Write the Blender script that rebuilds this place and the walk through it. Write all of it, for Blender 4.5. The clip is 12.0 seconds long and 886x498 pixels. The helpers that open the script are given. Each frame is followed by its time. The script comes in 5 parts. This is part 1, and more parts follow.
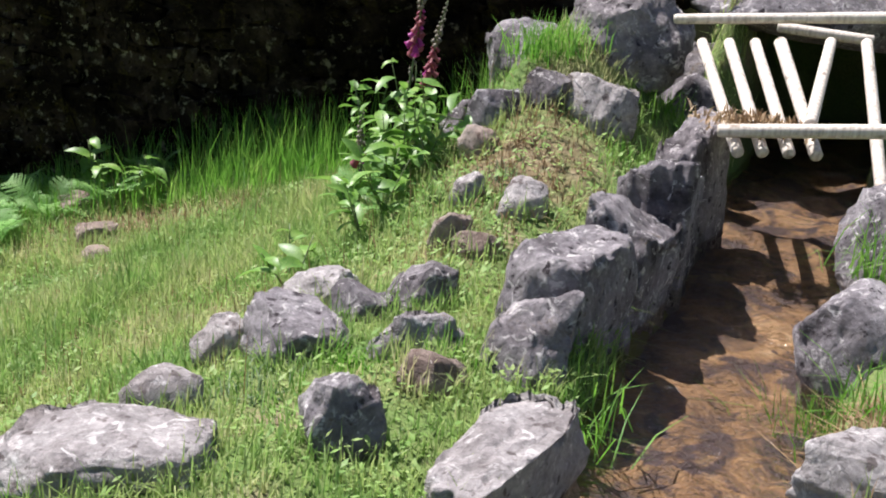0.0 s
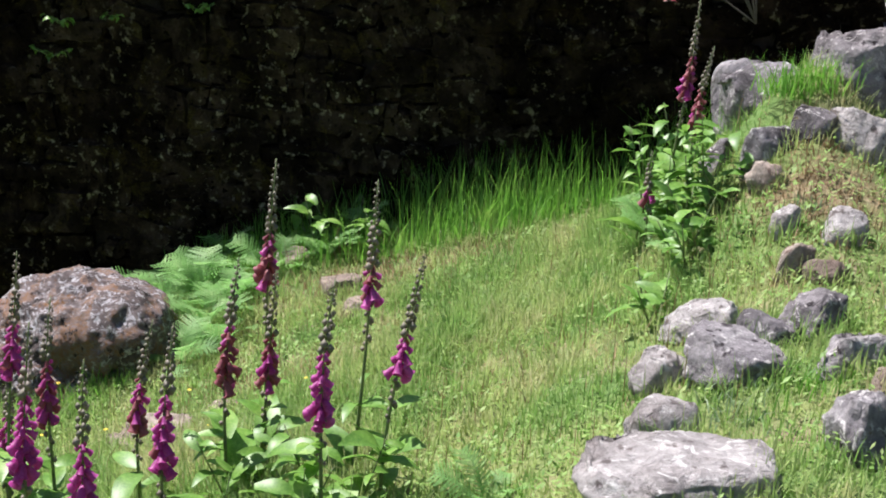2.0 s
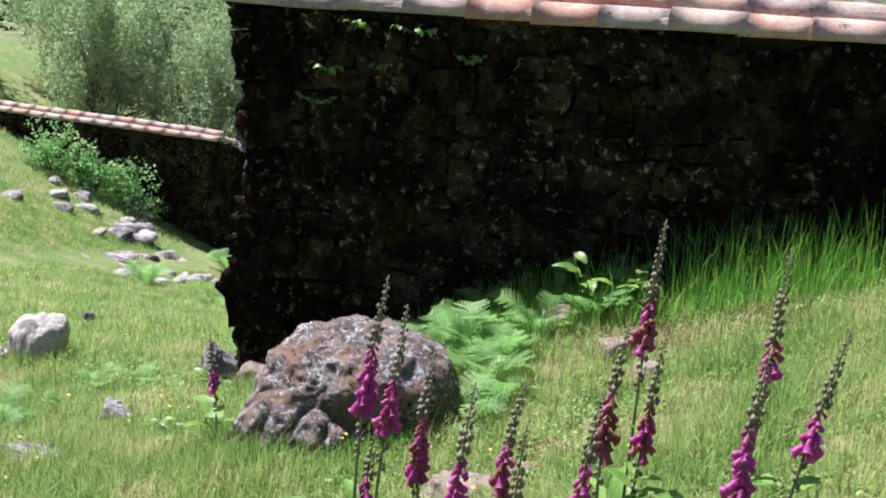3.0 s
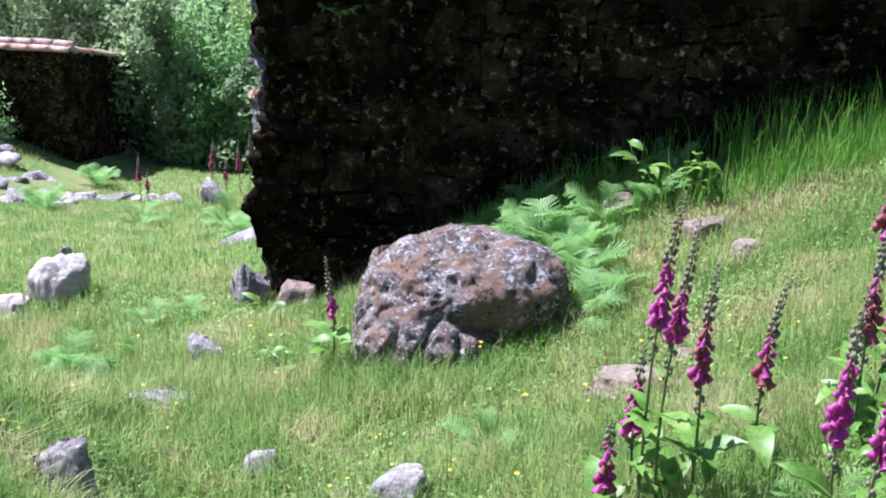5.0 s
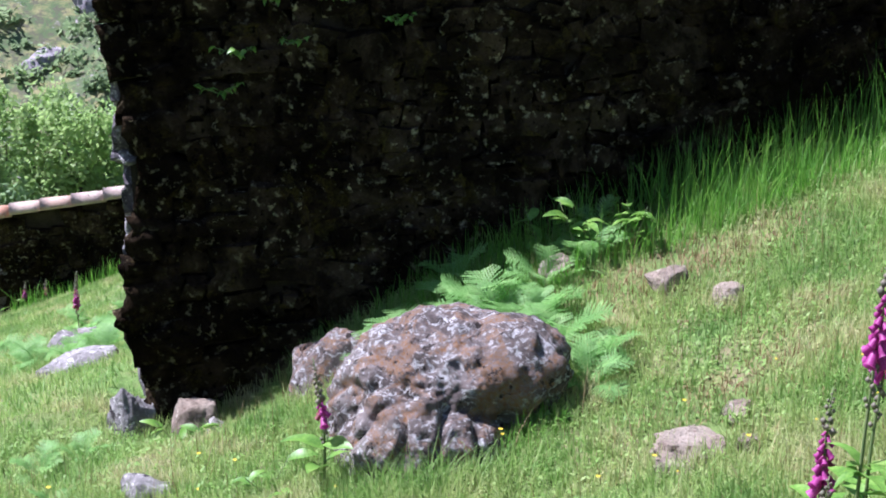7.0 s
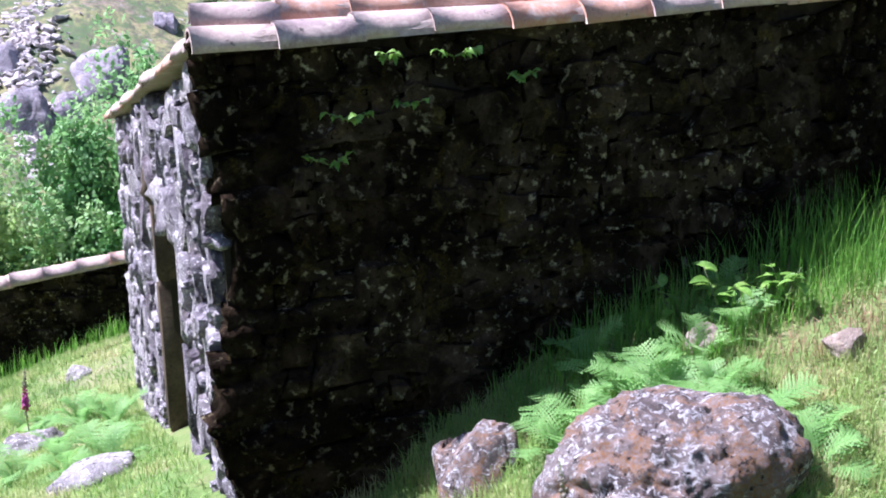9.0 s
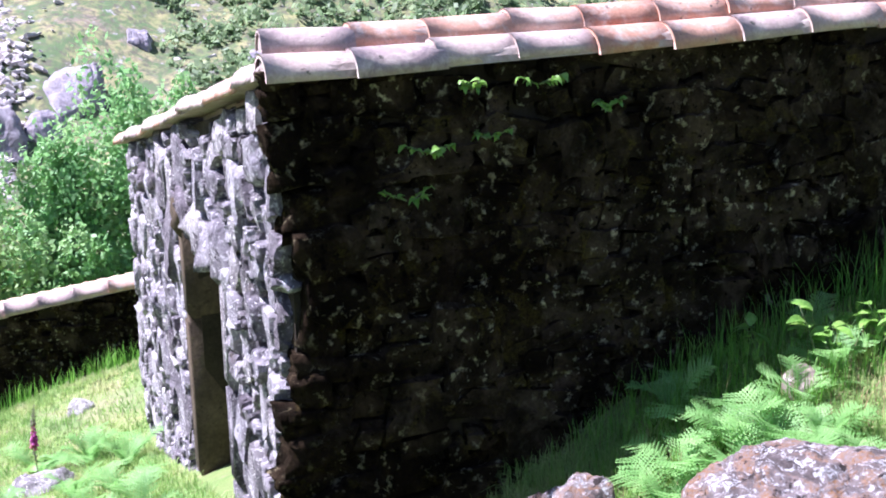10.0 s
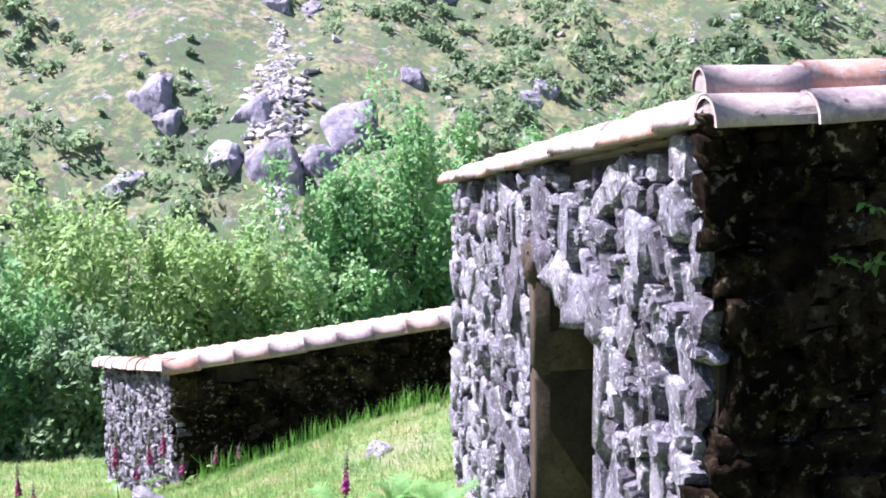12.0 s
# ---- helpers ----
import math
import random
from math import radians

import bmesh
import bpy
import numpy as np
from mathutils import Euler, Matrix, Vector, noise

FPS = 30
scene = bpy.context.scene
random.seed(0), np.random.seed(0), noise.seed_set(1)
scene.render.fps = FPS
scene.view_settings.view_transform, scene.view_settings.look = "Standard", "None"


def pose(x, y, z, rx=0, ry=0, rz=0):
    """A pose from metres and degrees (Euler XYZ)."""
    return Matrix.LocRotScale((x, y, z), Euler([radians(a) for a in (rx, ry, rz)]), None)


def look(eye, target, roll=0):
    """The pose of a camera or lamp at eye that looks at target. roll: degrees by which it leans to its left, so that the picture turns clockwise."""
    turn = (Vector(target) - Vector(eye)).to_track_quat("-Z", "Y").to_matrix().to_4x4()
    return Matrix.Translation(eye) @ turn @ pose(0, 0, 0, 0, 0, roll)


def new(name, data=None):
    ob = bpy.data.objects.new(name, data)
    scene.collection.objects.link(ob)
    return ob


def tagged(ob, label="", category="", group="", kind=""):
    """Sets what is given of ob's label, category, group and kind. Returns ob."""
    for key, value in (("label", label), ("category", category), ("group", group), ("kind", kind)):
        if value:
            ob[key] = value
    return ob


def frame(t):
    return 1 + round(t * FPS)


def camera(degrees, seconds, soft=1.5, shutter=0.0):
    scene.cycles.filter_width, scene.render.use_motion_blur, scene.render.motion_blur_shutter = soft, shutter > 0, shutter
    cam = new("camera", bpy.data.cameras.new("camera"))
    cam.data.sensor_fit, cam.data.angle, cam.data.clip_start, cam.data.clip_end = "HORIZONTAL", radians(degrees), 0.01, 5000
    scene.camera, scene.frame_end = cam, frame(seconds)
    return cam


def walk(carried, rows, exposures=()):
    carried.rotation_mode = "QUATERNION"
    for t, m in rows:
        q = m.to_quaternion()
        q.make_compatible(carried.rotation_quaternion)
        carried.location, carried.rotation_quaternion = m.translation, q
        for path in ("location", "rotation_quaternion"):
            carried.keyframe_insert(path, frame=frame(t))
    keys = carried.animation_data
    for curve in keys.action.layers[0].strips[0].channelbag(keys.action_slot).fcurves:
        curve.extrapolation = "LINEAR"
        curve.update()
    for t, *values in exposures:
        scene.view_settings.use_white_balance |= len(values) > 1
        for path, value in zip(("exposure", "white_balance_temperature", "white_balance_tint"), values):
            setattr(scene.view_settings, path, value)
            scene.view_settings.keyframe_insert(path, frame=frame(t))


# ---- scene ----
cam = camera(38.0, 12.0, 1.9)
PATH = [
    (0, (6.469, -7.419, 3.532), (6.037, -5.592, 2.842), 5.3),
    (0.5, (6.104, -7.638, 3.62), (5.693, -5.803, 2.94), 3.8),
    (1, (5.727, -7.763, 3.583), (5.316, -5.918, 2.93), 2.0),
    (1.5, (5.39, -7.885, 3.546), (4.985, -6.034, 2.905), 1.5),
    (2, (4.99, -8.092, 3.528), (4.616, -6.23, 2.903), 2.7),
    (2.5, (4.634, -8.114, 3.482), (4.195, -6.254, 2.893), 3.3),
    (3, (4.05, -8.161, 3.454), (3.487, -6.324, 2.899), 3.6),
    (3.2, (3.86, -8.20, 3.455), (3.238, -6.377, 2.917), 3.96),
    (4.8, (2.565, -8.557, 3.568), (2.251, -6.712, 2.861), 1.1),
    (5, (2.44, -8.583, 3.574), (2.198, -6.734, 2.852), 0.7),
    (5.5, (2.015, -8.593, 3.594), (2.009, -6.731, 2.864), 0.2),
    (6, (1.564, -8.603, 3.608), (1.737, -6.724, 2.945), 0.3),
    (6.5, (1.097, -8.387, 3.464), (1.354, -6.507, 2.832), -0.3),
    (7, (0.741, -7.924, 3.269), (1.034, -6.034, 2.684), -1.0),
    (7.2, (0.496, -7.835, 3.221), (0.833, -5.944, 2.664), -0.8),
    (8.8, (-0.832, -6.901, 3.215), (-0.251, -5.058, 2.699), -1.7),
    (9, (-0.911, -6.769, 3.197), (-0.318, -4.926, 2.695), -1.6),
    (9.5, (-1.157, -6.45, 3.217), (-0.529, -4.614, 2.731), -1.7),
    (10, (-1.353, -6.127, 3.234), (-0.702, -4.298, 2.752), -1.6),
    (10.5, (-1.466, -5.838, 3.292), (-0.825, -4.007, 2.808), -2.3),
    (11, (-1.589, -5.557, 3.299), (-1.033, -3.694, 2.828), -2.7),
    (11.5, (-1.847, -5.368, 3.266), (-1.446, -3.459, 2.828), -2.3),
    (12, (-2.014, -5.195, 3.17), (-1.713, -3.26, 2.76), -1.1),
]
walk(cam, [(t, look(eye, target, roll)) for t, eye, target, roll in PATH], [(0.0, 1.02, 6150, 16), (3.0, 1.2, 6000, 14), (5.0, 1.36, 5450, 20), (7.0, 1.3, 5450, 20), (9.0, 1.6, 5400, 26), (10.5, 1.9, 5400, 26), (12.0, 1.68, 5400, 26)])

# ---- world and sun ----
SUN = Vector((-0.47, 0.25, 0.84)).normalized()
world = bpy.data.worlds.new("sky")
scene.world = world
world.use_nodes = True
wn = world.node_tree
sky = wn.nodes.new("ShaderNodeTexSky")
sky.sky_type = "NISHITA"
sky.sun_disc = False
sky.sun_elevation = math.asin(SUN.z)
sky.sun_rotation = math.atan2(SUN.x, SUN.y)
wn.links.new(sky.outputs[0], wn.nodes["Background"].inputs[0])
wn.nodes["Background"].inputs[1].default_value = 0.05
sun = new("sun", bpy.data.lights.new("sun", "SUN"))
sun.data.energy = 5.0
sun.data.angle = radians(0.55)
sun.data.color = (1.0, 0.95, 0.87)
sun.matrix_world = look(SUN * 60, (0, 0, 0))

# ---- materials ----
class Mat:
    """A small builder round one node material."""

    def __init__(self, name, rough=0.85, metal=0.0):
        self.m = bpy.data.materials.new(name)
        self.m.use_nodes = True
        self.t = self.m.node_tree
        self.n, self.l = self.t.nodes, self.t.links
        self.b = self.n["Principled BSDF"]
        self.b.inputs["Roughness"].default_value = rough
        self.b.inputs["Metallic"].default_value = metal
        self.geo = None

    def node(self, kind, **ins):
        nd = self.n.new(kind)
        for k, v in ins.items():
            nd.inputs[k.replace("_", " ")].default_value = v
        return nd

    def coords(self, local=False):
        tc = self.n.new("ShaderNodeTexCoord") if local else self.n.new("ShaderNodeNewGeometry")
        return tc.outputs["Object"] if local else tc.outputs["Position"]

    def noise(self, scale, detail=4.0, rough=0.55, co=None, dist=0.0):
        nd = self.node("ShaderNodeTexNoise", Scale=scale, Detail=detail, Roughness=rough, Distortion=dist)
        self.l.new(co if co is not None else self.coords(), nd.inputs["Vector"])
        return nd.outputs["Fac"]

    def ramp(self, fac, stops):
        nd = self.n.new("ShaderNodeValToRGB")
        el = nd.color_ramp.elements
        while len(el) < len(stops):
            el.new(0.5)
        for e, (p, c) in zip(el, stops):
            e.position = p
            e.color = (*c, 1.0) if isinstance(c, tuple) else (c, c, c, 1.0)
        self.l.new(fac, nd.inputs["Fac"])
        return nd.outputs["Color"]

    def mix(self, fac, a, b, mode="MIX"):
        nd = self.n.new("ShaderNodeMix")
        nd.data_type, nd.blend_type = "RGBA", mode
        for sock, v in ((nd.inputs[0], fac), (nd.inputs[6], a), (nd.inputs[7], b)):
            if isinstance(v, (int, float)):
                sock.default_value = v
            elif isinstance(v, tuple):
                sock.default_value = (*v, 1.0)
            else:
                self.l.new(v, sock)
        return nd.outputs[2]

    def color(self, out):
        if isinstance(out, tuple):
            self.b.inputs["Base Color"].default_value = (*out, 1.0)
        else:
            self.l.new(out, self.b.inputs["Base Color"])
        return self

    def bump(self, fac, strength=0.5, dist=0.02):
        nd = self.node("ShaderNodeBump", Strength=strength, Distance=dist)
        self.l.new(fac, nd.inputs["Height"])
        if self.b.inputs["Normal"].is_linked:
            self.l.new(self.b.inputs["Normal"].links[0].from_socket, nd.inputs["Normal"])
        self.l.new(nd.outputs[0], self.b.inputs["Normal"])
        return self

    def random(self):
        return self.n.new("ShaderNodeObjectInfo").outputs["Random"]

    def leafy(self, col, glow=0.45):
        """Thin leaf: part of the light passes through."""
        tr = self.n.new("ShaderNodeBsdfTranslucent")
        ad = self.n.new("ShaderNodeMixShader")
        ad.inputs[0].default_value = glow
        self.color(col)
        if isinstance(col, tuple):
            tr.inputs[0].default_value = (*col, 1.0)
        else:
            self.l.new(col, tr.inputs[0])
        out = self.n["Material Output"]
        self.l.new(self.b.outputs[0], ad.inputs[1])
        self.l.new(tr.outputs[0], ad.inputs[2])
        self.l.new(ad.outputs[0], out.inputs[0])
        return self


def stone_mat(name, dark, mid, light, lichen, lichen_from=0.6, moss=None, moss_from=0.62, tint=0.25, bump=0.7, spots=11.0, moss_soft=0.06, range_=(0.5, 0.42, 0.36), patchy=False, gloss=0.25):
    """Rough natural stone: two scales of mottling, pale lichen spots, dark pits, moss."""
    m = Mat(name, 0.92)
    m.b.inputs["Specular IOR Level"].default_value = gloss
    big, small = m.noise(3.2, 6, 0.62, dist=0.4), m.noise(38, 6, 0.7)
    c = m.ramp(big, [(0.3, dark), (0.5, mid), (0.72, light)])
    c = m.mix(0.65, c, m.ramp(small, [(0.3, 0.25), (0.5, 0.62), (0.72, 1.0)]), "MULTIPLY")
    spot = m.ramp(m.noise(spots, 5, 0.65, dist=0.2 if patchy else 1.2), [(lichen_from, 0.0), (lichen_from + 0.11, 1.0)])
    if patchy:
        spot = m.mix(1.0, spot, m.ramp(m.noise(2.1, 4, 0.6), [(0.42, 0.06), (0.62, 1.0)]), "MULTIPLY")
    c = m.mix(spot, c, lichen)
    if moss:
        c = m.mix(m.ramp(m.noise(4.5, 6, 0.7, dist=0.8), [(moss_from, 0.0), (moss_from + moss_soft, 1.0)]), c, m.mix(m.ramp(m.noise(60, 4, 0.7), [(0.4, 0.0), (0.62, 1.0)]), moss, mid))
    c = m.mix(m.ramp(m.noise(17, 4, 0.6), [(0.33, 1.0), (0.4, 0.0)]), c, dark)
    c = m.mix(tint, c, m.ramp(m.random(), [(0.0, range_), (0.5, (0.8, 0.78, 0.8)), (1.0, (1.0, 0.96, 0.9))]), "MULTIPLY")
    m.color(c)
    m.bump(m.noise(14, 8, 0.7, dist=0.6), bump, 0.05)
    m.bump(small, bump * 0.6, 0.012)
    return m.m


ROCK = stone_mat("grey_rock", (0.055, 0.045, 0.05), (0.36, 0.33, 0.345), (0.60, 0.565, 0.57), (0.74, 0.71, 0.69), 0.56, (0.16, 0.115, 0.045), 0.60, 0.3, 1.0, 19.0, 0.1)
PALE = stone_mat("pale_rock", (0.16, 0.135, 0.13), (0.52, 0.48, 0.47), (0.70, 0.66, 0.645), (0.76, 0.73, 0.71), 0.56, (0.20, 0.15, 0.07), 0.69, 0.25, 0.9, 17.0, 0.1)
BOULDER = stone_mat("lichened_boulder", (0.035, 0.026, 0.024), (0.22, 0.175, 0.17), (0.42, 0.37, 0.37), (0.52, 0.50, 0.52), 0.51, (0.24, 0.125, 0.062), 0.49, 0.1, 1.0, 22.0, 0.08)
EARTHY = stone_mat("earth_stained_stone", (0.16, 0.11, 0.09), (0.38, 0.30, 0.25), (0.52, 0.44, 0.38), (0.62, 0.56, 0.51), 0.6, (0.12, 0.13, 0.05), 0.62, 0.2, 0.8, 20.0)
# Mossy wall stone with the shade put into its colour, darker than LIT.
SHADED = stone_mat("shaded_mossy_stone", (0.004, 0.003, 0.002), (0.029, 0.0205, 0.013), (0.135, 0.097, 0.063), (0.50, 0.45, 0.29), 0.57, (0.085, 0.066, 0.016), 0.55, 0.8, 1.0, 17.0, 0.1, (0.3, 0.24, 0.2), True, 0.03)
# The same wall stone for sunlit faces, paler by the light on them.
LIT = stone_mat("lit_weathered_stone", (0.06, 0.05, 0.06), (0.34, 0.31, 0.345), (0.66, 0.62, 0.65), (0.84, 0.81, 0.82), 0.545, (0.15, 0.09, 0.04), 0.64, 0.85, 0.9, 24.0, 0.08, (0.30, 0.25, 0.27))
OUTCROP = stone_mat("purple_grey_outcrop", (0.16, 0.13, 0.155), (0.40, 0.355, 0.41), (0.55, 0.50, 0.555), (0.70, 0.65, 0.67), 0.6, (0.16, 0.15, 0.06), 0.66, 0.2, 1.0, 3.0)
SCREE = stone_mat("pinkish_scree", (0.36, 0.31, 0.31), (0.62, 0.55, 0.54), (0.76, 0.70, 0.68), (0.8, 0.76, 0.74), 0.6, None, 0.6, 0.2, 0.5, 5.0)
# Brown stone, its colour darkened to hold the shade of the door reveal.
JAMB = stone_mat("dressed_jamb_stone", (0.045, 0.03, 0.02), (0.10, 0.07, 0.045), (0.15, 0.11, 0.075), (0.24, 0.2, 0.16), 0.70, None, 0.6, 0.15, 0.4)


def flat_mat(name, a, b, scale=6.0, rough=0.9, bump=0.4, fine=40.0, dist=0.02):
    m = Mat(name, rough)
    m.b.inputs["Specular IOR Level"].default_value = 0.15
    c = m.mix(m.ramp(m.noise(scale, 6, 0.65), [(0.3, 0.0), (0.7, 1.0)]), a, b)
    m.color(m.mix(0.45, c, m.ramp(m.noise(fine, 5, 0.7), [(0.3, 0.35), (0.65, 1.0)]), "MULTIPLY"))
    return m.bump(m.noise(fine * 0.6, 6, 0.7), bump, dist).m


MORTAR = flat_mat("earth_mortar", (0.022, 0.016, 0.011), (0.055, 0.043, 0.031), 5)


LIME = flat_mat("pinkish_lime_mortar", (0.33, 0.25, 0.22), (0.52, 0.43, 0.39), 8, 0.95, 0.6, 30.0)


def tile_mat():
    m = Mat("weathered_clay_tile", 0.85)
    c = m.ramp(m.random(), [(0.0, (0.44, 0.215, 0.145)), (0.35, (0.52, 0.30, 0.22)), (0.6, (0.46, 0.34, 0.30)), (0.8, (0.30, 0.22, 0.22)), (1.0, (0.56, 0.41, 0.35))])
    c = m.mix(m.ramp(m.noise(7, 6, 0.7, dist=0.7), [(0.47, 0.0), (0.66, 1.0)]), c, (0.56, 0.44, 0.39))
    c = m.mix(m.ramp(m.noise(13, 5, 0.7), [(0.62, 0.0), (0.68, 1.0)]), c, (0.10, 0.08, 0.07))
    c = m.mix(0.4, c, m.ramp(m.noise(55, 4, 0.7), [(0.3, 0.4), (0.6, 1.0)]), "MULTIPLY")
    return m.color(c).bump(m.noise(30, 6, 0.7), 0.5, 0.01).m


TILE = tile_mat()


def pole_mat():
    m = Mat("bleached_wood", 0.8)
    co = m.node("ShaderNodeMapping")
    co.inputs["Scale"].default_value = (60, 60, 5)
    m.l.new(m.coords(True), co.inputs["Vector"])
    g = m.noise(1.0, 5, 0.6, co.outputs[0])
    c = m.ramp(g, [(0.3, (0.36, 0.30, 0.24)), (0.5, (0.60, 0.53, 0.45)), (0.7, (0.72, 0.66, 0.58))])
    return m.color(m.mix(m.ramp(m.noise(9, 4), [(0.62, 0.0), (0.7, 1.0)]), c, (0.22, 0.17, 0.13))).bump(g, 0.3, 0.006).m


POLE = pole_mat()


def ground_mat():
    m = Mat("meadow_soil", 0.95)
    c = m.mix(m.ramp(m.noise(1.1, 6, 0.65, dist=0.5), [(0.4, 0.0), (0.62, 1.0)]), (0.10, 0.18, 0.035), (0.20, 0.22, 0.075))
    c = m.mix(m.ramp(m.noise(2.6, 5, 0.6), [(0.56, 0.0), (0.7, 1.0)]), c, (0.27, 0.21, 0.13))
    spot = m.n.new("ShaderNodeVectorMath")
    spot.operation = "DISTANCE"
    spot.inputs[1].default_value = (5.55, -2.1, 1.9)
    m.l.new(m.coords(), spot.inputs[0])
    earth = m.n.new("ShaderNodeMath")
    earth.operation = "MULTIPLY_ADD"
    earth.inputs[1].default_value, earth.inputs[2].default_value = 1.2, 0.0
    m.l.new(m.noise(4.0, 5, 0.7), earth.inputs[2])
    m.l.new(spot.outputs["Value"], earth.inputs[0])
    c = m.mix(m.ramp(earth.outputs[0], [(0.75, 1.0), (1.0, 0.0)]), c, m.ramp(m.noise(9, 6, 0.7), [(0.35, (0.10, 0.075, 0.035)), (0.5, (0.22, 0.165, 0.085)), (0.65, (0.30, 0.25, 0.15))]))
    far = m.n.new("ShaderNodeSeparateXYZ")
    m.l.new(m.coords(), far.inputs[0])
    hill = m.n.new("ShaderNodeMapRange")
    hill.inputs["From Min"].default_value, hill.inputs["From Max"].default_value = 27.0, 31.0
    m.l.new(far.outputs["Y"], hill.inputs["Value"])
    h = m.ramp(m.noise(0.28, 8, 0.72, dist=0.8), [(0.34, (0.06, 0.085, 0.04)), (0.43, (0.13, 0.15, 0.06)), (0.5, (0.25, 0.24, 0.10)), (0.57, (0.30, 0.26, 0.13)), (0.62, (0.21, 0.16, 0.12)), (0.70, (0.28, 0.22, 0.20)), (0.8, (0.12, 0.155, 0.06))])
    h = m.mix(m.ramp(m.noise(1.3, 6, 0.7, dist=0.5), [(0.44, 0.0), (0.56, 1.0)]), h, (0.085, 0.135, 0.05))
    h = m.mix(m.ramp(m.noise(3.4, 5, 0.75), [(0.48, 0.0), (0.6, 1.0)]), h, (0.10, 0.095, 0.06))
    h = m.mix(m.ramp(m.noise(1.9, 5, 0.7), [(0.6, 0.0), (0.66, 1.0)]), h, (0.34, 0.30, 0.31))
    c = m.mix(hill.outputs[0], c, h)
    worn = m.n.new("ShaderNodeVectorMath")
    worn.operation = "DISTANCE"
    worn.inputs[1].default_value = (-0.35, 8.5, -2.35)
    m.l.new(m.coords(), worn.inputs[0])
    path = m.n.new("ShaderNodeMath")
    path.operation = "MULTIPLY_ADD"
    path.inputs[1].default_value = 0.55
    m.l.new(m.noise(1.6, 5, 0.7), path.inputs[2])
    m.l.new(worn.outputs["Value"], path.inputs[0])
    c = m.mix(m.ramp(path.outputs[0], [(0.6, 1.0), (0.95, 0.0)]), c, (0.24, 0.22, 0.12))
    c = m.mix(0.5, c, m.ramp(m.noise(60, 5, 0.75), [(0.3, 0.3), (0.6, 1.0)]), "MULTIPLY")
    return m.color(c).bump(m.noise(25, 6, 0.7), 0.7, 0.03).m


SOIL = ground_mat()


def leaf_mat(name, stops, glow=0.45, scale=9.0, rough=0.6):
    m = Mat(name, rough)
    fine = m.mix(0.35, m.ramp(m.noise(scale, 3, 0.6), stops), m.ramp(m.noise(scale * 9 + 20, 3, 0.6), stops))
    return m.leafy(fine, glow).m


GRASS = leaf_mat("meadow_grass", [(0.3, (0.08, 0.195, 0.04)), (0.43, (0.20, 0.36, 0.08)), (0.55, (0.38, 0.47, 0.16)), (0.66, (0.60, 0.52, 0.31))], 0.5, 2.2)
TALL = leaf_mat("tall_grass", [(0.35, (0.08, 0.23, 0.025)), (0.55, (0.18, 0.39, 0.05)), (0.7, (0.32, 0.46, 0.11))], 0.5, 6)
FERN = leaf_mat("fern_green", [(0.35, (0.15, 0.33, 0.08)), (0.55, (0.28, 0.50, 0.16)), (0.7, (0.44, 0.62, 0.26))], 0.55, 7)
LEAF = leaf_mat("broad_leaf", [(0.35, (0.08, 0.19, 0.03)), (0.55, (0.19, 0.36, 0.06)), (0.7, (0.36, 0.50, 0.14))], 0.4, 9, 0.45)
SILVER = leaf_mat("grey_green_leaf", [(0.35, (0.13, 0.20, 0.10)), (0.55, (0.24, 0.33, 0.17)), (0.7, (0.36, 0.43, 0.27))], 0.35, 8)
SHRUB = leaf_mat("shrub_leaf", [(0.35, (0.11, 0.25, 0.09)), (0.5, (0.23, 0.44, 0.16)), (0.62, (0.40, 0.57, 0.26)), (0.72, (0.52, 0.60, 0.34))], 0.5, 0.9)
SHRUB2 = leaf_mat("yellowish_shrub_leaf", [(0.35, (0.20, 0.32, 0.10)), (0.52, (0.36, 0.50, 0.18)), (0.68, (0.50, 0.60, 0.29))], 0.5, 1.4)
WILLOW = leaf_mat("willow_leaf", [(0.35, (0.14, 0.23, 0.11)), (0.52, (0.29, 0.41, 0.20)), (0.68, (0.46, 0.55, 0.34))], 0.5, 1.6)
SCRUB = leaf_mat("hillside_scrub", [(0.35, (0.15, 0.21, 0.11)), (0.52, (0.25, 0.34, 0.17)), (0.68, (0.40, 0.45, 0.27))], 0.55, 0.6)
STEM = leaf_mat("green_stem", [(0.35, (0.10, 0.16, 0.05)), (0.65, (0.20, 0.22, 0.10))], 0.1, 12)
BUD = leaf_mat("pale_buds", [(0.35, (0.15, 0.15, 0.10)), (0.65, (0.30, 0.24, 0.20))], 0.3, 12)
BELL = leaf_mat("foxglove_pink", [(0.3, (0.27, 0.024, 0.15)), (0.5, (0.44, 0.05, 0.29)), (0.7, (0.62, 0.15, 0.50))], 0.45, 14, 0.5)
FADED = leaf_mat("faded_red_bells", [(0.3, (0.17, 0.035, 0.05)), (0.5, (0.29, 0.065, 0.10)), (0.7, (0.40, 0.17, 0.15))], 0.4, 14, 0.6)
YELLOW = leaf_mat("yellow_petal", [(0.3, (0.7, 0.5, 0.03)), (0.7, (0.8, 0.62, 0.06))], 0.3, 9)
STRAW = leaf_mat("dry_litter", [(0.3, (0.16, 0.09, 0.04)), (0.55, (0.34, 0.23, 0.12)), (0.7, (0.50, 0.40, 0.26))], 0.15, 8, 0.8)
BARK = flat_mat("grey_bark", (0.07, 0.06, 0.05), (0.17, 0.15, 0.12), 8)


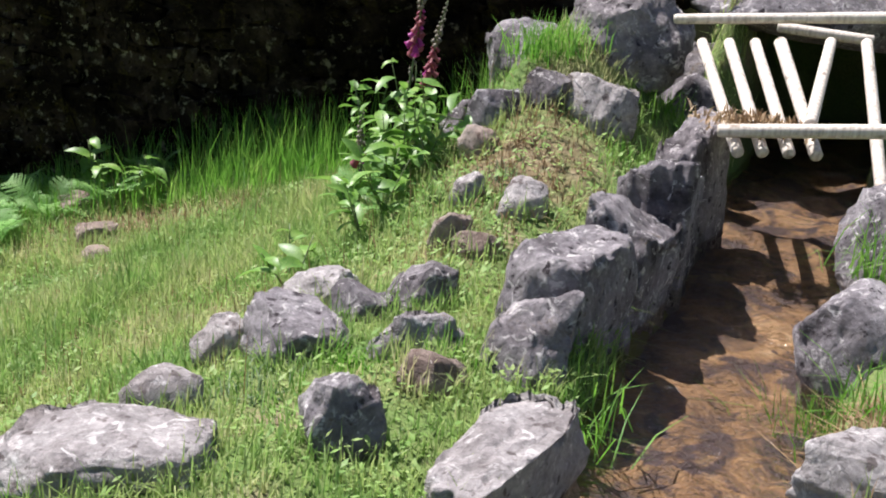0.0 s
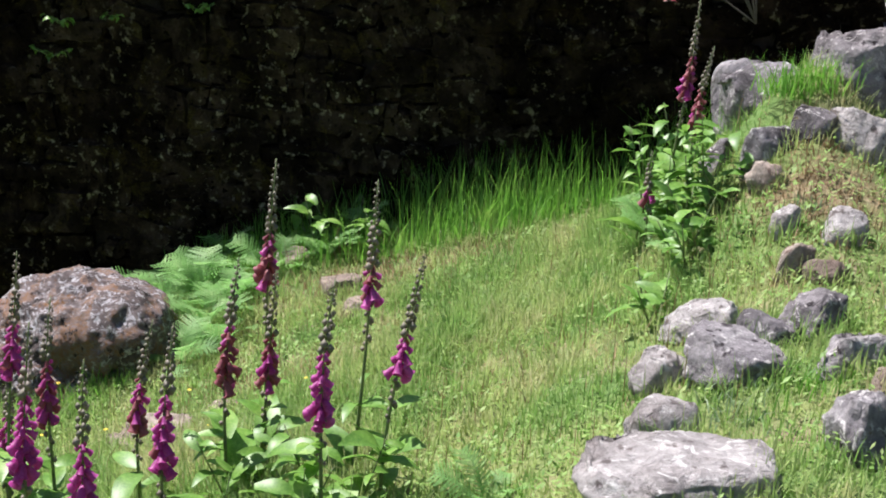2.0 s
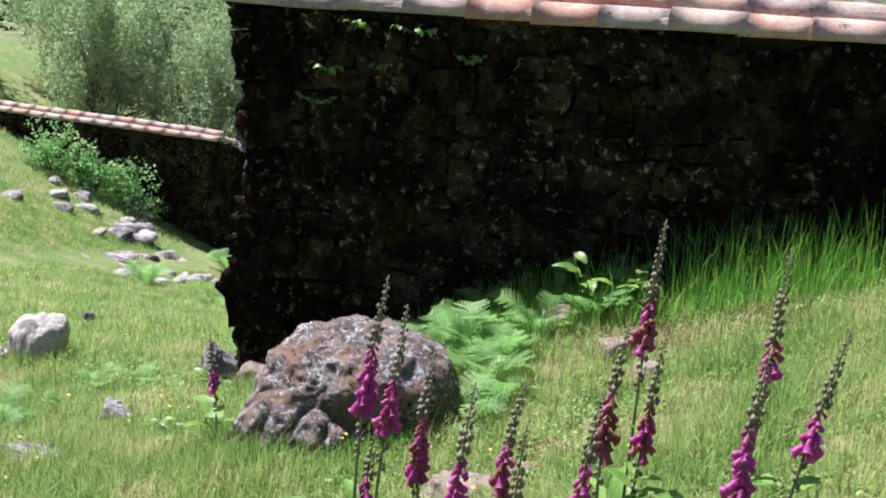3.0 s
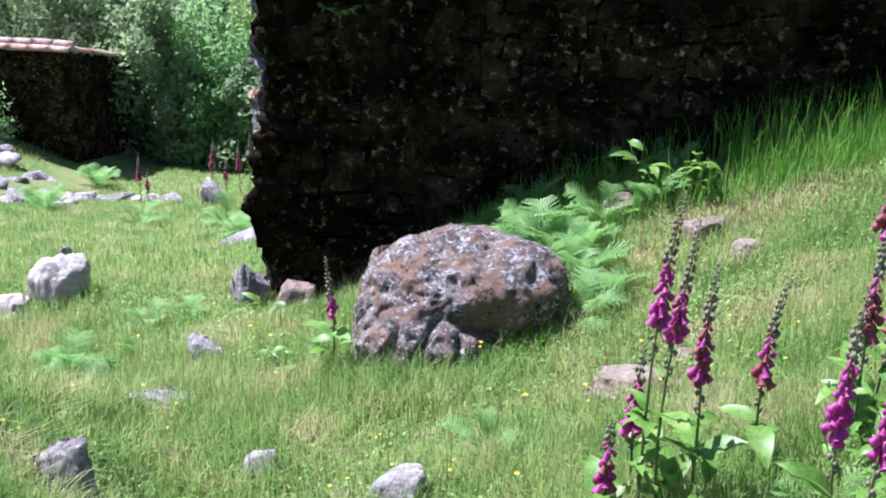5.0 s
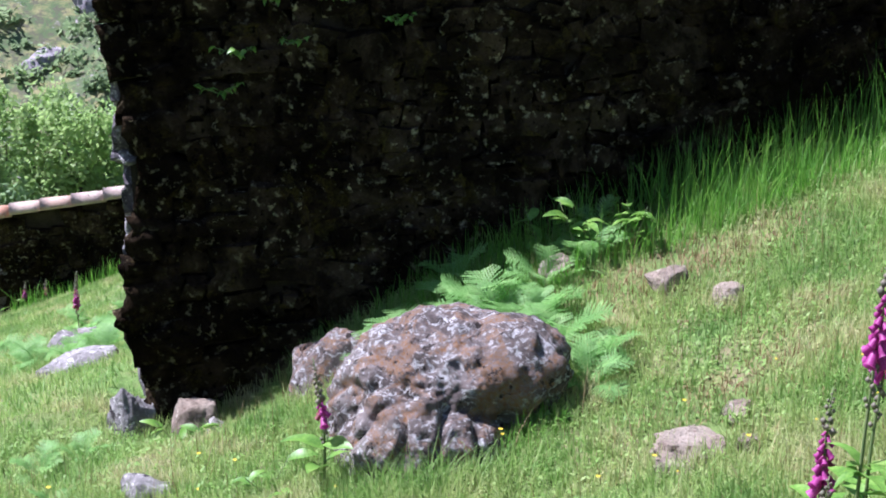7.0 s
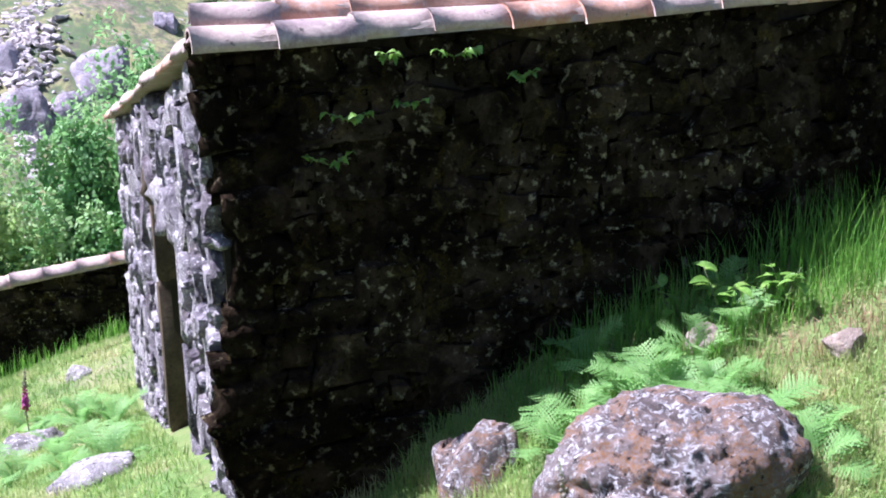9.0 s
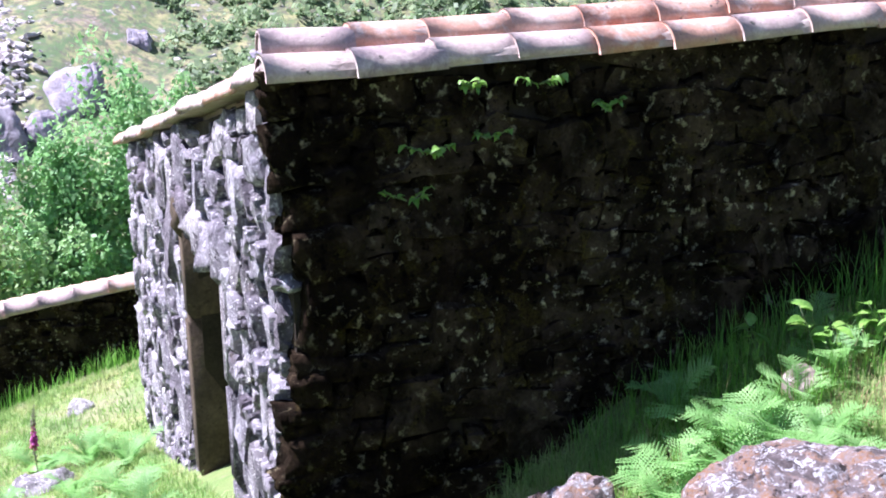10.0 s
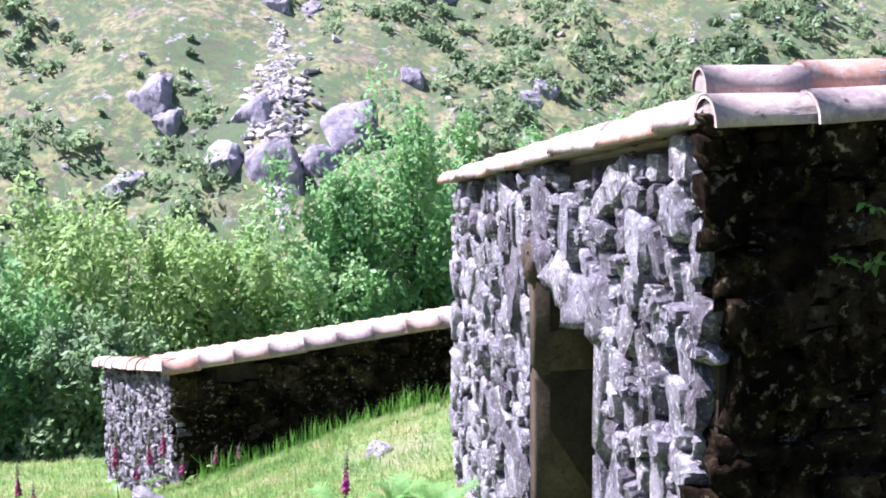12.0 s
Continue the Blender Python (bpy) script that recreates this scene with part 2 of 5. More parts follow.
def bed_mat():
    m = Mat("orange_stream_bed", 0.55)
    c = m.ramp(m.noise(2.4, 8, 0.74, dist=1.2), [(0.32, (0.02, 0.012, 0.014)), (0.43, (0.095, 0.055, 0.035)), (0.53, (0.25, 0.145, 0.07)), (0.63, (0.36, 0.24, 0.135)), (0.74, (0.60, 0.51, 0.41))])
    c = m.mix(m.ramp(m.noise(4.5, 6, 0.7, dist=0.6), [(0.5, 0.0), (0.58, 1.0)]), c, (0.045, 0.027, 0.034))
    return m.color(m.mix(0.5, c, m.ramp(m.noise(45, 5, 0.7), [(0.3, 0.3), (0.6, 1.0)]), "MULTIPLY")).bump(m.noise(22, 6, 0.7), 0.8, 0.03).m


BED = bed_mat()


def water_mat():
    m = Mat("shallow_water", 0.05)
    m.color((0.9, 0.85, 0.75))
    m.b.inputs["IOR"].default_value = 1.33
    tr = m.n.new("ShaderNodeBsdfTransparent")
    tr.inputs[0].default_value = (0.86, 0.80, 0.70, 1)
    gl = m.n.new("ShaderNodeBsdfGlossy")
    gl.inputs["Roughness"].default_value = 0.06
    fr = m.n.new("ShaderNodeFresnel")
    fr.inputs[0].default_value = 1.33
    bp = m.node("ShaderNodeBump", Strength=0.8, Distance=0.05)
    m.l.new(m.noise(16, 4, 0.6, dist=0.8), bp.inputs["Height"])
    m.l.new(bp.outputs[0], gl.inputs["Normal"])
    m.l.new(bp.outputs[0], fr.inputs["Normal"])
    mx = m.n.new("ShaderNodeMixShader")
    m.l.new(fr.outputs[0], mx.inputs[0])
    m.l.new(tr.outputs[0], mx.inputs[1])
    m.l.new(gl.outputs[0], mx.inputs[2])
    m.l.new(mx.outputs[0], m.n["Material Output"].inputs[0])
    return m.m


WATER = water_mat()

# ---- mesh helpers ----
RNG = np.random.default_rng(7)
R = random.Random(11)


def mesh_np(name, verts, faces, mat, smooth=True):
    me = bpy.data.meshes.new(name)
    me.from_pydata([tuple(map(float, v)) for v in verts], [], faces)
    if smooth:
        me.shade_smooth()
    me.materials.append(mat)
    return me


def mesh_fast(name, verts, loops, size, mat, smooth=False):
    """A mesh of many faces with the same number of corners, from arrays."""
    me = bpy.data.meshes.new(name)
    me.vertices.add(len(verts))
    me.vertices.foreach_set("co", np.asarray(verts, np.float32).ravel())
    loops = np.asarray(loops, np.int32).ravel()
    me.loops.add(len(loops))
    me.loops.foreach_set("vertex_index", loops)
    n = len(loops) // size
    me.polygons.add(n)
    me.polygons.foreach_set("loop_start", np.arange(n, dtype=np.int32) * size)
    me.update(calc_edges=True)
    if smooth:
        me.shade_smooth()
    me.materials.append(mat)
    return me


def part(name, me, parent, label=""):
    ob = new(name, me)
    ob.parent = parent
    return tagged(ob, label)


def empty(name, m, label, category, group="", kind=""):
    ob = new(name)
    ob.empty_display_size = 0.1
    ob.matrix_world = m
    return tagged(ob, label, category, group, kind)


def from_bm(name, bm, mat, smooth=True):
    me = bpy.data.meshes.new(name)
    bm.to_mesh(me)
    bm.free()
    if smooth:
        me.shade_smooth()
    me.materials.append(mat)
    return me


def tube(points, radii, sides=8, cap=True):
    """Vertices and faces of a round bar along points."""
    pts = [Vector(p) for p in points]
    vs, fs = [], []
    for i, p in enumerate(pts):
        d = (pts[min(i + 1, len(pts) - 1)] - pts[max(i - 1, 0)]).normalized()
        a = d.orthogonal().normalized() if i == 0 else (a - d * a.dot(d)).normalized()
        b = d.cross(a)
        for k in range(sides):
            t = 2 * math.pi * k / sides
            vs.append(p + radii[i] * (math.cos(t) * a + math.sin(t) * b))
    for i in range(len(pts) - 1):
        for k in range(sides):
            j = (k + 1) % sides
            fs.append((i * sides + k, i * sides + j, (i + 1) * sides + j, (i + 1) * sides + k))
    if cap:
        fs.append(tuple(reversed(range(sides))))
        fs.append(tuple((len(pts) - 1) * sides + k for k in range(sides)))
    return vs, fs


class Pile:
    """Collects pieces of one mesh."""

    def __init__(self):
        self.v, self.f = [], []

    def add(self, vs, fs, m=None):
        o = len(self.v)
        self.v += [tuple(m @ Vector(v)) for v in vs] if m else [tuple(v) for v in vs]
        self.f += [tuple(i + o for i in f) for f in fs]
        return self

    def mesh(self, name, mat, smooth=True):
        return mesh_np(name, self.v, self.f, mat, smooth)


def box_vf(x0, y0, z0, x1, y1, z1):
    v = [(x, y, z) for x in (x0, x1) for y in (y0, y1) for z in (z0, z1)]
    return v, [(0, 1, 3, 2), (4, 6, 7, 5), (0, 4, 5, 1), (2, 3, 7, 6), (0, 2, 6, 4), (1, 5, 7, 3)]


# ---- the lie of the land ----
TRACK = ((9.0, -6.8, 2.05), (6.4, -7.5, 2.0), (4.6, -8.2, 1.95), (2.4, -8.6, 2.15), (1.0, -8.4, 2.05), (-0.9, -6.9, 1.72), (-2.1, -5.3, 1.7), (-4.0, -3.6, 0.6))
WATER_Z = 1.72


def step(a, b, x):
    t = np.clip((x - a) / (b - a), 0, 1)
    return t * t * (3 - 2 * t)


def soft_max(a, b, k=0.25):
    h = np.clip(0.5 + 0.5 * (a - b) / k, 0, 1)
    return b + (a - b) * h + k * h * (1 - h)


def channel_mid(y):
    return 6.60 + 0.085 * (np.clip(y, -6, 1) + 2.6)


def height(x, y):
    x, y = np.asarray(x, float), np.asarray(y, float)
    s = np.where(x > 0, 0.27 * x, -0.5 * (1 - np.exp(np.minimum(x, 0) / 1.5)))
    s = np.where(x > 5.5, 0.27 * 5.5 + 0.1 * np.minimum(x - 5.5, 25), s)
    z = 0.15 + s - 0.30 * np.clip(y, 0, 13) - 0.2 * np.clip(y - 13, 0, 14) - 0.46 * np.exp(-((x - 0.4) ** 2 / 0.8 + (y + 0.3) ** 2 / 0.6))
    z = z + 0.15 * np.exp(-((x - 5.2) ** 2 / 0.8 + (y + 4.0) ** 2 / 2))
    z = z + 0.45 * np.exp(-(((x - 5.5) / 0.55) ** 2)) * step(-3.6, -1.2, y) * (1 - step(0.5, 2, y))
    z = z - 0.15 * np.exp(-((x - 2.3) ** 2 / 1.2 + (y + 2.6) ** 2 / 1.5))
    z = z + 0.16 * np.exp(-((x - 5.0) ** 2 / 0.35 + (y + 5.0) ** 2 / 0.35)) + 0.12 * np.exp(-((x - 0.15) ** 2 / 0.5 + (y + 3.4) ** 2 / 0.6))
    z = z + 0.32 * np.exp(-((x - 5.65) ** 2 / 0.3 + (y + 1.15) ** 2 / 0.1))
    z = z + 0.08 * step(4.3, 5.0, x) * step(-5.6, -5.0, y) * (1 - step(-1.6, -0.6, y))
    z = z + 0.75 * np.exp(-((x + 0.3) ** 2 / 9 + (y - 10.2) ** 2 / 6))
    z = z + 0.38 * np.clip(-8.0 - x, 0, 14) * step(3, 11, y)
    near, bank = np.full(x.shape, 1e9), np.zeros(x.shape)
    for (ax, ay, az), (bx, by, bz) in zip(TRACK, TRACK[1:]):
        dx, dy = bx - ax, by - ay
        t = np.clip(((x - ax) * dx + (y - ay) * dy) / (dx * dx + dy * dy), 0, 1)
        d = np.hypot(x - ax - t * dx, y - ay - t * dy)
        over = np.maximum(0, d - 0.9)
        side = (x - ax) * dy - (y - ay) * dx
        zz = az + t * (bz - az) + np.where(side < 0, 0.1 * np.minimum(over, 30), -0.6 * over)
        bank = np.where(d < near, zz, bank)
        near = np.minimum(d, near)
    z = soft_max(z, bank)
    hill = -6.5 + 0.55 * (np.clip(y, 18, 130) - 30) + 0.02 * np.minimum(np.abs(x), 60)
    z = soft_max(z, np.where(y > 18, hill, -50.0), 2.0)
    # mound over the culvert and the cut of the stream
    z = soft_max(z, (2.62 - 6.0 * (1 - step(5.75, 6.25, x)) - 6.0 * step(9, 12, x)) - 3.0 * np.clip(-0.62 - y, 0, 9) - 0.5 * np.clip(y - 1.5, 0, 30), 0.1)
    off = np.abs(x - channel_mid(y))
    half = 0.32 + 0.05 * step(-3, -1, y)
    cut = (1 - step(half - 0.10, half + 0.12, off)) * step(-6.6, -6.2, y) * (1 - step(0.9, 1.1, y))
    return z * (1 - cut) + (WATER_Z - 0.3) * cut


def relief(x, y):
    """Small bumps of the turf."""
    return 0.03 * (np.sin(2.1 * x + 1.3 * y) * np.sin(1.7 * y - 0.6 * x)) + 0.012 * np.sin(7.3 * x + 2 * y) * np.sin(6.1 * y - 3 * x)


def land(x, y):
    return height(x, y) + relief(np.asarray(x, float), np.asarray(y, float))


def axis(lo, hi, fine, reach):
    out = [lo - d for d in (reach, 200, 120, 80, 50, 34, 22, 15, 10, 7, 5, 3.5, 2.4, 1.5, 0.8, 0.35)]
    mid = list(np.arange(lo, hi, fine))
    return np.array(out + mid + [hi + d for d in (0.3, 0.7, 1.2, 1.8, 2.5, 3.3, 4.2, 5.2, 6.4, 8, 10, 12, 14.5, 17, 20, 23, 26, 29, 32, 35, 38, 41, 45, 50, 56, 64, 74, 86, 100, 120, 160, 240, reach)])


def build_ground():
    xs, ys = axis(-4.0, 8.2, 0.09, 900), axis(-9.0, 3.0, 0.09, 900)
    gx, gy = np.meshgrid(xs, ys)
    gz = land(gx, gy)
    gz = gz + np.where(gy > 28, 0.5 * np.sin(gx * 0.31 + gy * 0.2) + 0.35 * np.sin(gx * 0.8 - gy * 0.6), 0)
    v = np.stack([gx.ravel(), gy.ravel(), gz.ravel()], 1)
    nx, ny = len(xs), len(ys)
    i = (np.arange(ny - 1)[:, None] * nx + np.arange(nx - 1)).ravel()
    me = mesh_fast("ground", v, np.stack([i, i + 1, i + nx + 1, i + nx], 1), 4, SOIL, True)
    tagged(new("ground", me), "sloping meadow soil and grassy far hillside", "ground", kind="structure")


build_ground()

# ---- stream ----
def build_stream():
    ys = np.arange(-6.3, 1.0, 0.06)
    us = np.linspace(-0.5, 0.5, 13)
    v, bed = [], []
    for y in ys:
        for u in us:
            x = float(channel_mid(y)) + u
            n = noise.fractal(Vector((x * 5, y * 5, 3)), 1.0, 2.0, 4)
            bed.append((x, y, WATER_Z - 0.075 + 0.055 * n + 0.5 * max(0, abs(u) - 0.36)))
            v.append((x, y, WATER_Z + 0.006 * math.sin(9 * y + 14 * u) - 0.012 * (y + 2)))
    k = len(us)
    f = [(r * k + c, r * k + c + 1, (r + 1) * k + c + 1, (r + 1) * k + c) for r in range(len(ys) - 1) for c in range(k - 1)]
    tagged(new("stream_bed", mesh_np("stream_bed", bed, f, BED)), "orange-brown stony stream bed", "ground", kind="structure")
    w = tagged(new("water", mesh_np("water", v, f, WATER)), "shallow clear water in a stone channel", "water", kind="structure")
    w.visible_shadow = False


build_stream()


# ---- masonry ----
def stone_variant(seed, mat, soft=0.3, rough=0.16, smooth=True, n=3, fine=0.0):
    r = random.Random(seed)
    vs, index, fs = [], {}, []

    def vert(p):
        if p not in index:
            q = Vector([2 * c / n - 1 for c in p])
            ball = q.normalized()
            box = Vector([math.copysign(abs(c) ** 0.9, c) for c in q])
            s = box.lerp(ball * 1.1, soft)
            s += rough * Vector((noise.noise(s * 1.3 + Vector((seed, 0, 0))), noise.noise(s * 1.3 + Vector((0, seed, 5))), noise.noise(s * 1.3 + Vector((9, 0, seed)))))
            s.y = s.y * 0.5 + 0.5 * q.y * 0.92
            if fine:
                s += fine * Vector((noise.noise(s * 4.1 + Vector((seed, 2, 0))), noise.noise(s * 4.1 + Vector((0, seed, 1))), noise.noise(s * 4.1 + Vector((3, 0, seed)))))
            index[p] = len(vs)
            vs.append(s)
        return index[p]

    for ax in range(3):
        for side in (0, n):
            for i in range(n):
                for j in range(n):
                    quad = []
                    for a, b in ((i, j), (i + 1, j), (i + 1, j + 1), (i, j + 1)):
                        p = [0, 0, 0]
                        p[ax], p[(ax + 1) % 3], p[(ax + 2) % 3] = side, a, b
                        quad.append(vert(tuple(p)))
                    fs.append(tuple(quad if side else reversed(quad)))
    skew = [(r.uniform(-0.25, 0.25), r.uniform(-0.2, 0.2)) for _ in range(2)]
    vs = [Vector((v.x + skew[0][0] * v.z, v.y, v.z + skew[0][1] * v.x)) for v in vs]
    return mesh_np("stone", vs, fs, mat, smooth)


STONES = {SHADED.name: [stone_variant(s, SHADED, 0.16, 0.32, False) for s in range(24)], LIT.name: [stone_variant(s, LIT, 0.5, 0.3, False, 5, 0.09) for s in range(24)]}


def split(u0, v0, u1, v1, area, r, out, tall=False):
    """Cuts a rectangle into irregular blocks, upright or lying."""
    w, h = u1 - u0, v1 - v0
    wide, high = (2.3, 1.7) if tall else (4.4, 1.3)
    if w * h < area * r.choice((0.25, 0.6, 1.0, 1.6, 2.6)) and w < wide * h and h < high * w:
        out.append((u0, v0, u1, v1))
        return
    c = r.uniform(0.24, 0.76)
    if w > (1.2 if tall else 1.3) * h * r.uniform(0.8, 1.25):
        split(u0, v0, u0 + c * w, v1, area, r, out, tall)
        split(u0 + c * w, v0, u1, v1, area, r, out, tall)
    else:
        split(u0, v0, u1, v0 + c * h, area, r, out, tall)
        split(u0, v0 + c * h, u1, v1, area, r, out, tall)


def rubble(parent, origin, u, n, rect, area, mat, keep, seed, lean=5.0, proud=0.05, near=(0, 1), tall=False):
    """Stones of one wall face: u runs along it, n points out of it, each a piece of its own."""
    r = random.Random(seed)
    u, n, v = Vector(u), Vector(n), Vector((0, 0, 1))
    blocks = []
    split(*rect, area, r, blocks, tall)
    basis = Matrix((u, -n, v)).transposed().to_4x4()
    rest, made = Pile(), 0
    blocks.sort(key=lambda q: math.hypot((q[0] + q[2]) / 2 - near[0], (q[1] + q[3]) / 2 - near[1]))
    for u0, v0, u1, v1 in blocks:
        cu, cv = (u0 + u1) / 2, (v0 + v1) / 2
        cu += 0.08 * math.sin(3.1 * cv + 1.7 * cu + seed) + r.gauss(0, 0.012)
        cv += 0.09 * math.sin(1.9 * cu + seed) + 0.05 * math.sin(5.3 * cu + 2 * cv) + r.gauss(0, 0.012)
        if not keep(cu, cv, (u1 - u0) / 2, (v1 - v0) / 2):
            continue
        depth = r.uniform(0.13, 0.2)
        place = Vector(origin) + u * cu + v * cv + n * (proud - depth / 2 + r.uniform(-0.03, 0.035))
        turn = pose(0, 0, 0, r.gauss(0, 5), r.gauss(0, lean), r.gauss(0, 5))
        fill = r.uniform(1.0, 1.22) if mat is SHADED else r.uniform(0.86, 1.06)
        m = Matrix.Translation(place) @ basis @ turn @ Matrix.Diagonal(((u1 - u0) / 2 * fill, depth / 2 * 1.2, (v1 - v0) / 2 * fill, 1))
        me = r.choice(STONES[mat.name])
        made += 1
        if made > 300:
            rest.add([w.co for w in me.vertices], [tuple(p.vertices) for p in me.polygons], m)
            continue
        ob = new("stone", me)
        ob.parent = parent
        ob.matrix_local = m
    if rest.v:
        tagged(part("stonework", rest.mesh("stonework", mat), parent), kind="stuff")


def tile_mesh(seed):
    r = random.Random(seed)
    vs, fs, k, rows = [], [], 9, 4
    for shell in (0.0, 0.018):
        for i in range(rows):
            t = i / (rows - 1)
            rad = 0.118 - 0.012 * t - shell
            for j in range(k):
                a = math.pi * j / (k - 1)
                wob = 1 + 0.03 * noise.noise(Vector((3 * t + seed, a, shell)))
                vs.append((-0.24 + 0.48 * t, -math.cos(a) * rad * wob, math.sin(a) * rad * 0.92 * wob))
    for s in (0, 1):
        for i in range(rows - 1):
            for j in range(k - 1):
                a = s * rows * k + i * k + j
                q = (a, a + k, a + k + 1, a + 1)
                fs.append(q if s else tuple(reversed(q)))
    o = rows * k
    for i in (0, rows - 1):
        for j in range(k - 1):
            fs.append((i * k + j, i * k + j + 1, o + i * k + j + 1, o + i * k + j))
    for j in (0, k - 1):
        for i in range(rows - 1):
            fs.append((i * k + j, (i + 1) * k + j, o + (i + 1) * k + j, o + i * k + j))
    me = mesh_np("tile", vs, fs, TILE, True)
    return me


TILES = [tile_mesh(s) for s in range(5)]


def tile_row(parent, start, end, count, r, flip=False, fat=1.0):
    """Barrel tiles laid end to end along a line, each one overlapping the next."""
    a, b = Vector(start), Vector(end)
    d = (b - a) / count
    long = d.normalized()
    side = Vector((0, 0, 1)).cross(long).normalized()
    basis = Matrix((long, side, long.cross(side))).transposed().to_4x4()
    for i in range(count):
        ob = new("tile", r.choice(TILES))
        ob.parent = parent
        p = a + d * (i + 0.5) + Vector((r.gauss(0, 0.008), r.gauss(0, 0.008), r.gauss(0, 0.006)))
        turn = pose(0, 0, 0, r.gauss(0, 3), r.gauss(0, 1.2), r.gauss(0, 1.5) + (180 if flip else 0))
        ob.matrix_local = Matrix.Translation(p) @ basis @ turn @ Matrix.Diagonal((d.length / 0.44, fat, fat, 1))
    # mortar fills the hollow of the tiles and closes the row's ends
    arc = [math.pi * k / 10 for k in range(11)]
    up = long.cross(side)
    vs = [e + (side * math.cos(t) + up * math.sin(t) * 0.92) * 0.097 * fat for e in (a - long * 0.008, b + long * 0.008) for t in arc]
    fs = [(k, k + 1, k + 12, k + 11) for k in range(10)] + [(0, 11, 21, 10), tuple(range(10, -1, -1)), tuple(range(11, 22))]
    part("bedding", Pile().add(vs, fs).mesh("bedding", LIME, False), parent)


def roof_sheet(x0, x1, y0, y1, z0, z1):
    """Rows of barrel tiles running down the slope, as one corrugated skin."""
    p = Pile()
    nrow = max(3, int((x1 - x0) / 0.2))
    vs = []
    cols = nrow * 6 + 1
    for layer in (0.0, -0.06):
        for j in range(13):
            t = j / 12
            for i in range(cols):
                x = x0 + (x1 - x0) * i / (cols - 1)
                vs.append((x, y0 + (y1 - y0) * t, z0 + (z1 - z0) * t + 0.035 * abs(math.sin(math.pi * i / 6)) + layer - 0.012 * (j % 2)))
    fs = []
    o = 13 * cols
    for s in (0, 1):
        for j in range(12):
            for i in range(cols - 1):
                a = s * o + j * cols + i
                q = (a, a + 1, a + cols + 1, a + cols)
                fs.append(q if s == 0 else tuple(reversed(q)))
    for j in (0, 12):
        fs += [(j * cols + i, o + j * cols + i, o + j * cols + i + 1, j * cols + i + 1) for i in range(cols - 1)]
    for i in (0, cols - 1):
        fs += [(j * cols + i, (j + 1) * cols + i, o + (j + 1) * cols + i, o + j * cols + i) for j in range(12)]
    return p.add(vs, fs).mesh("roof", TILE)


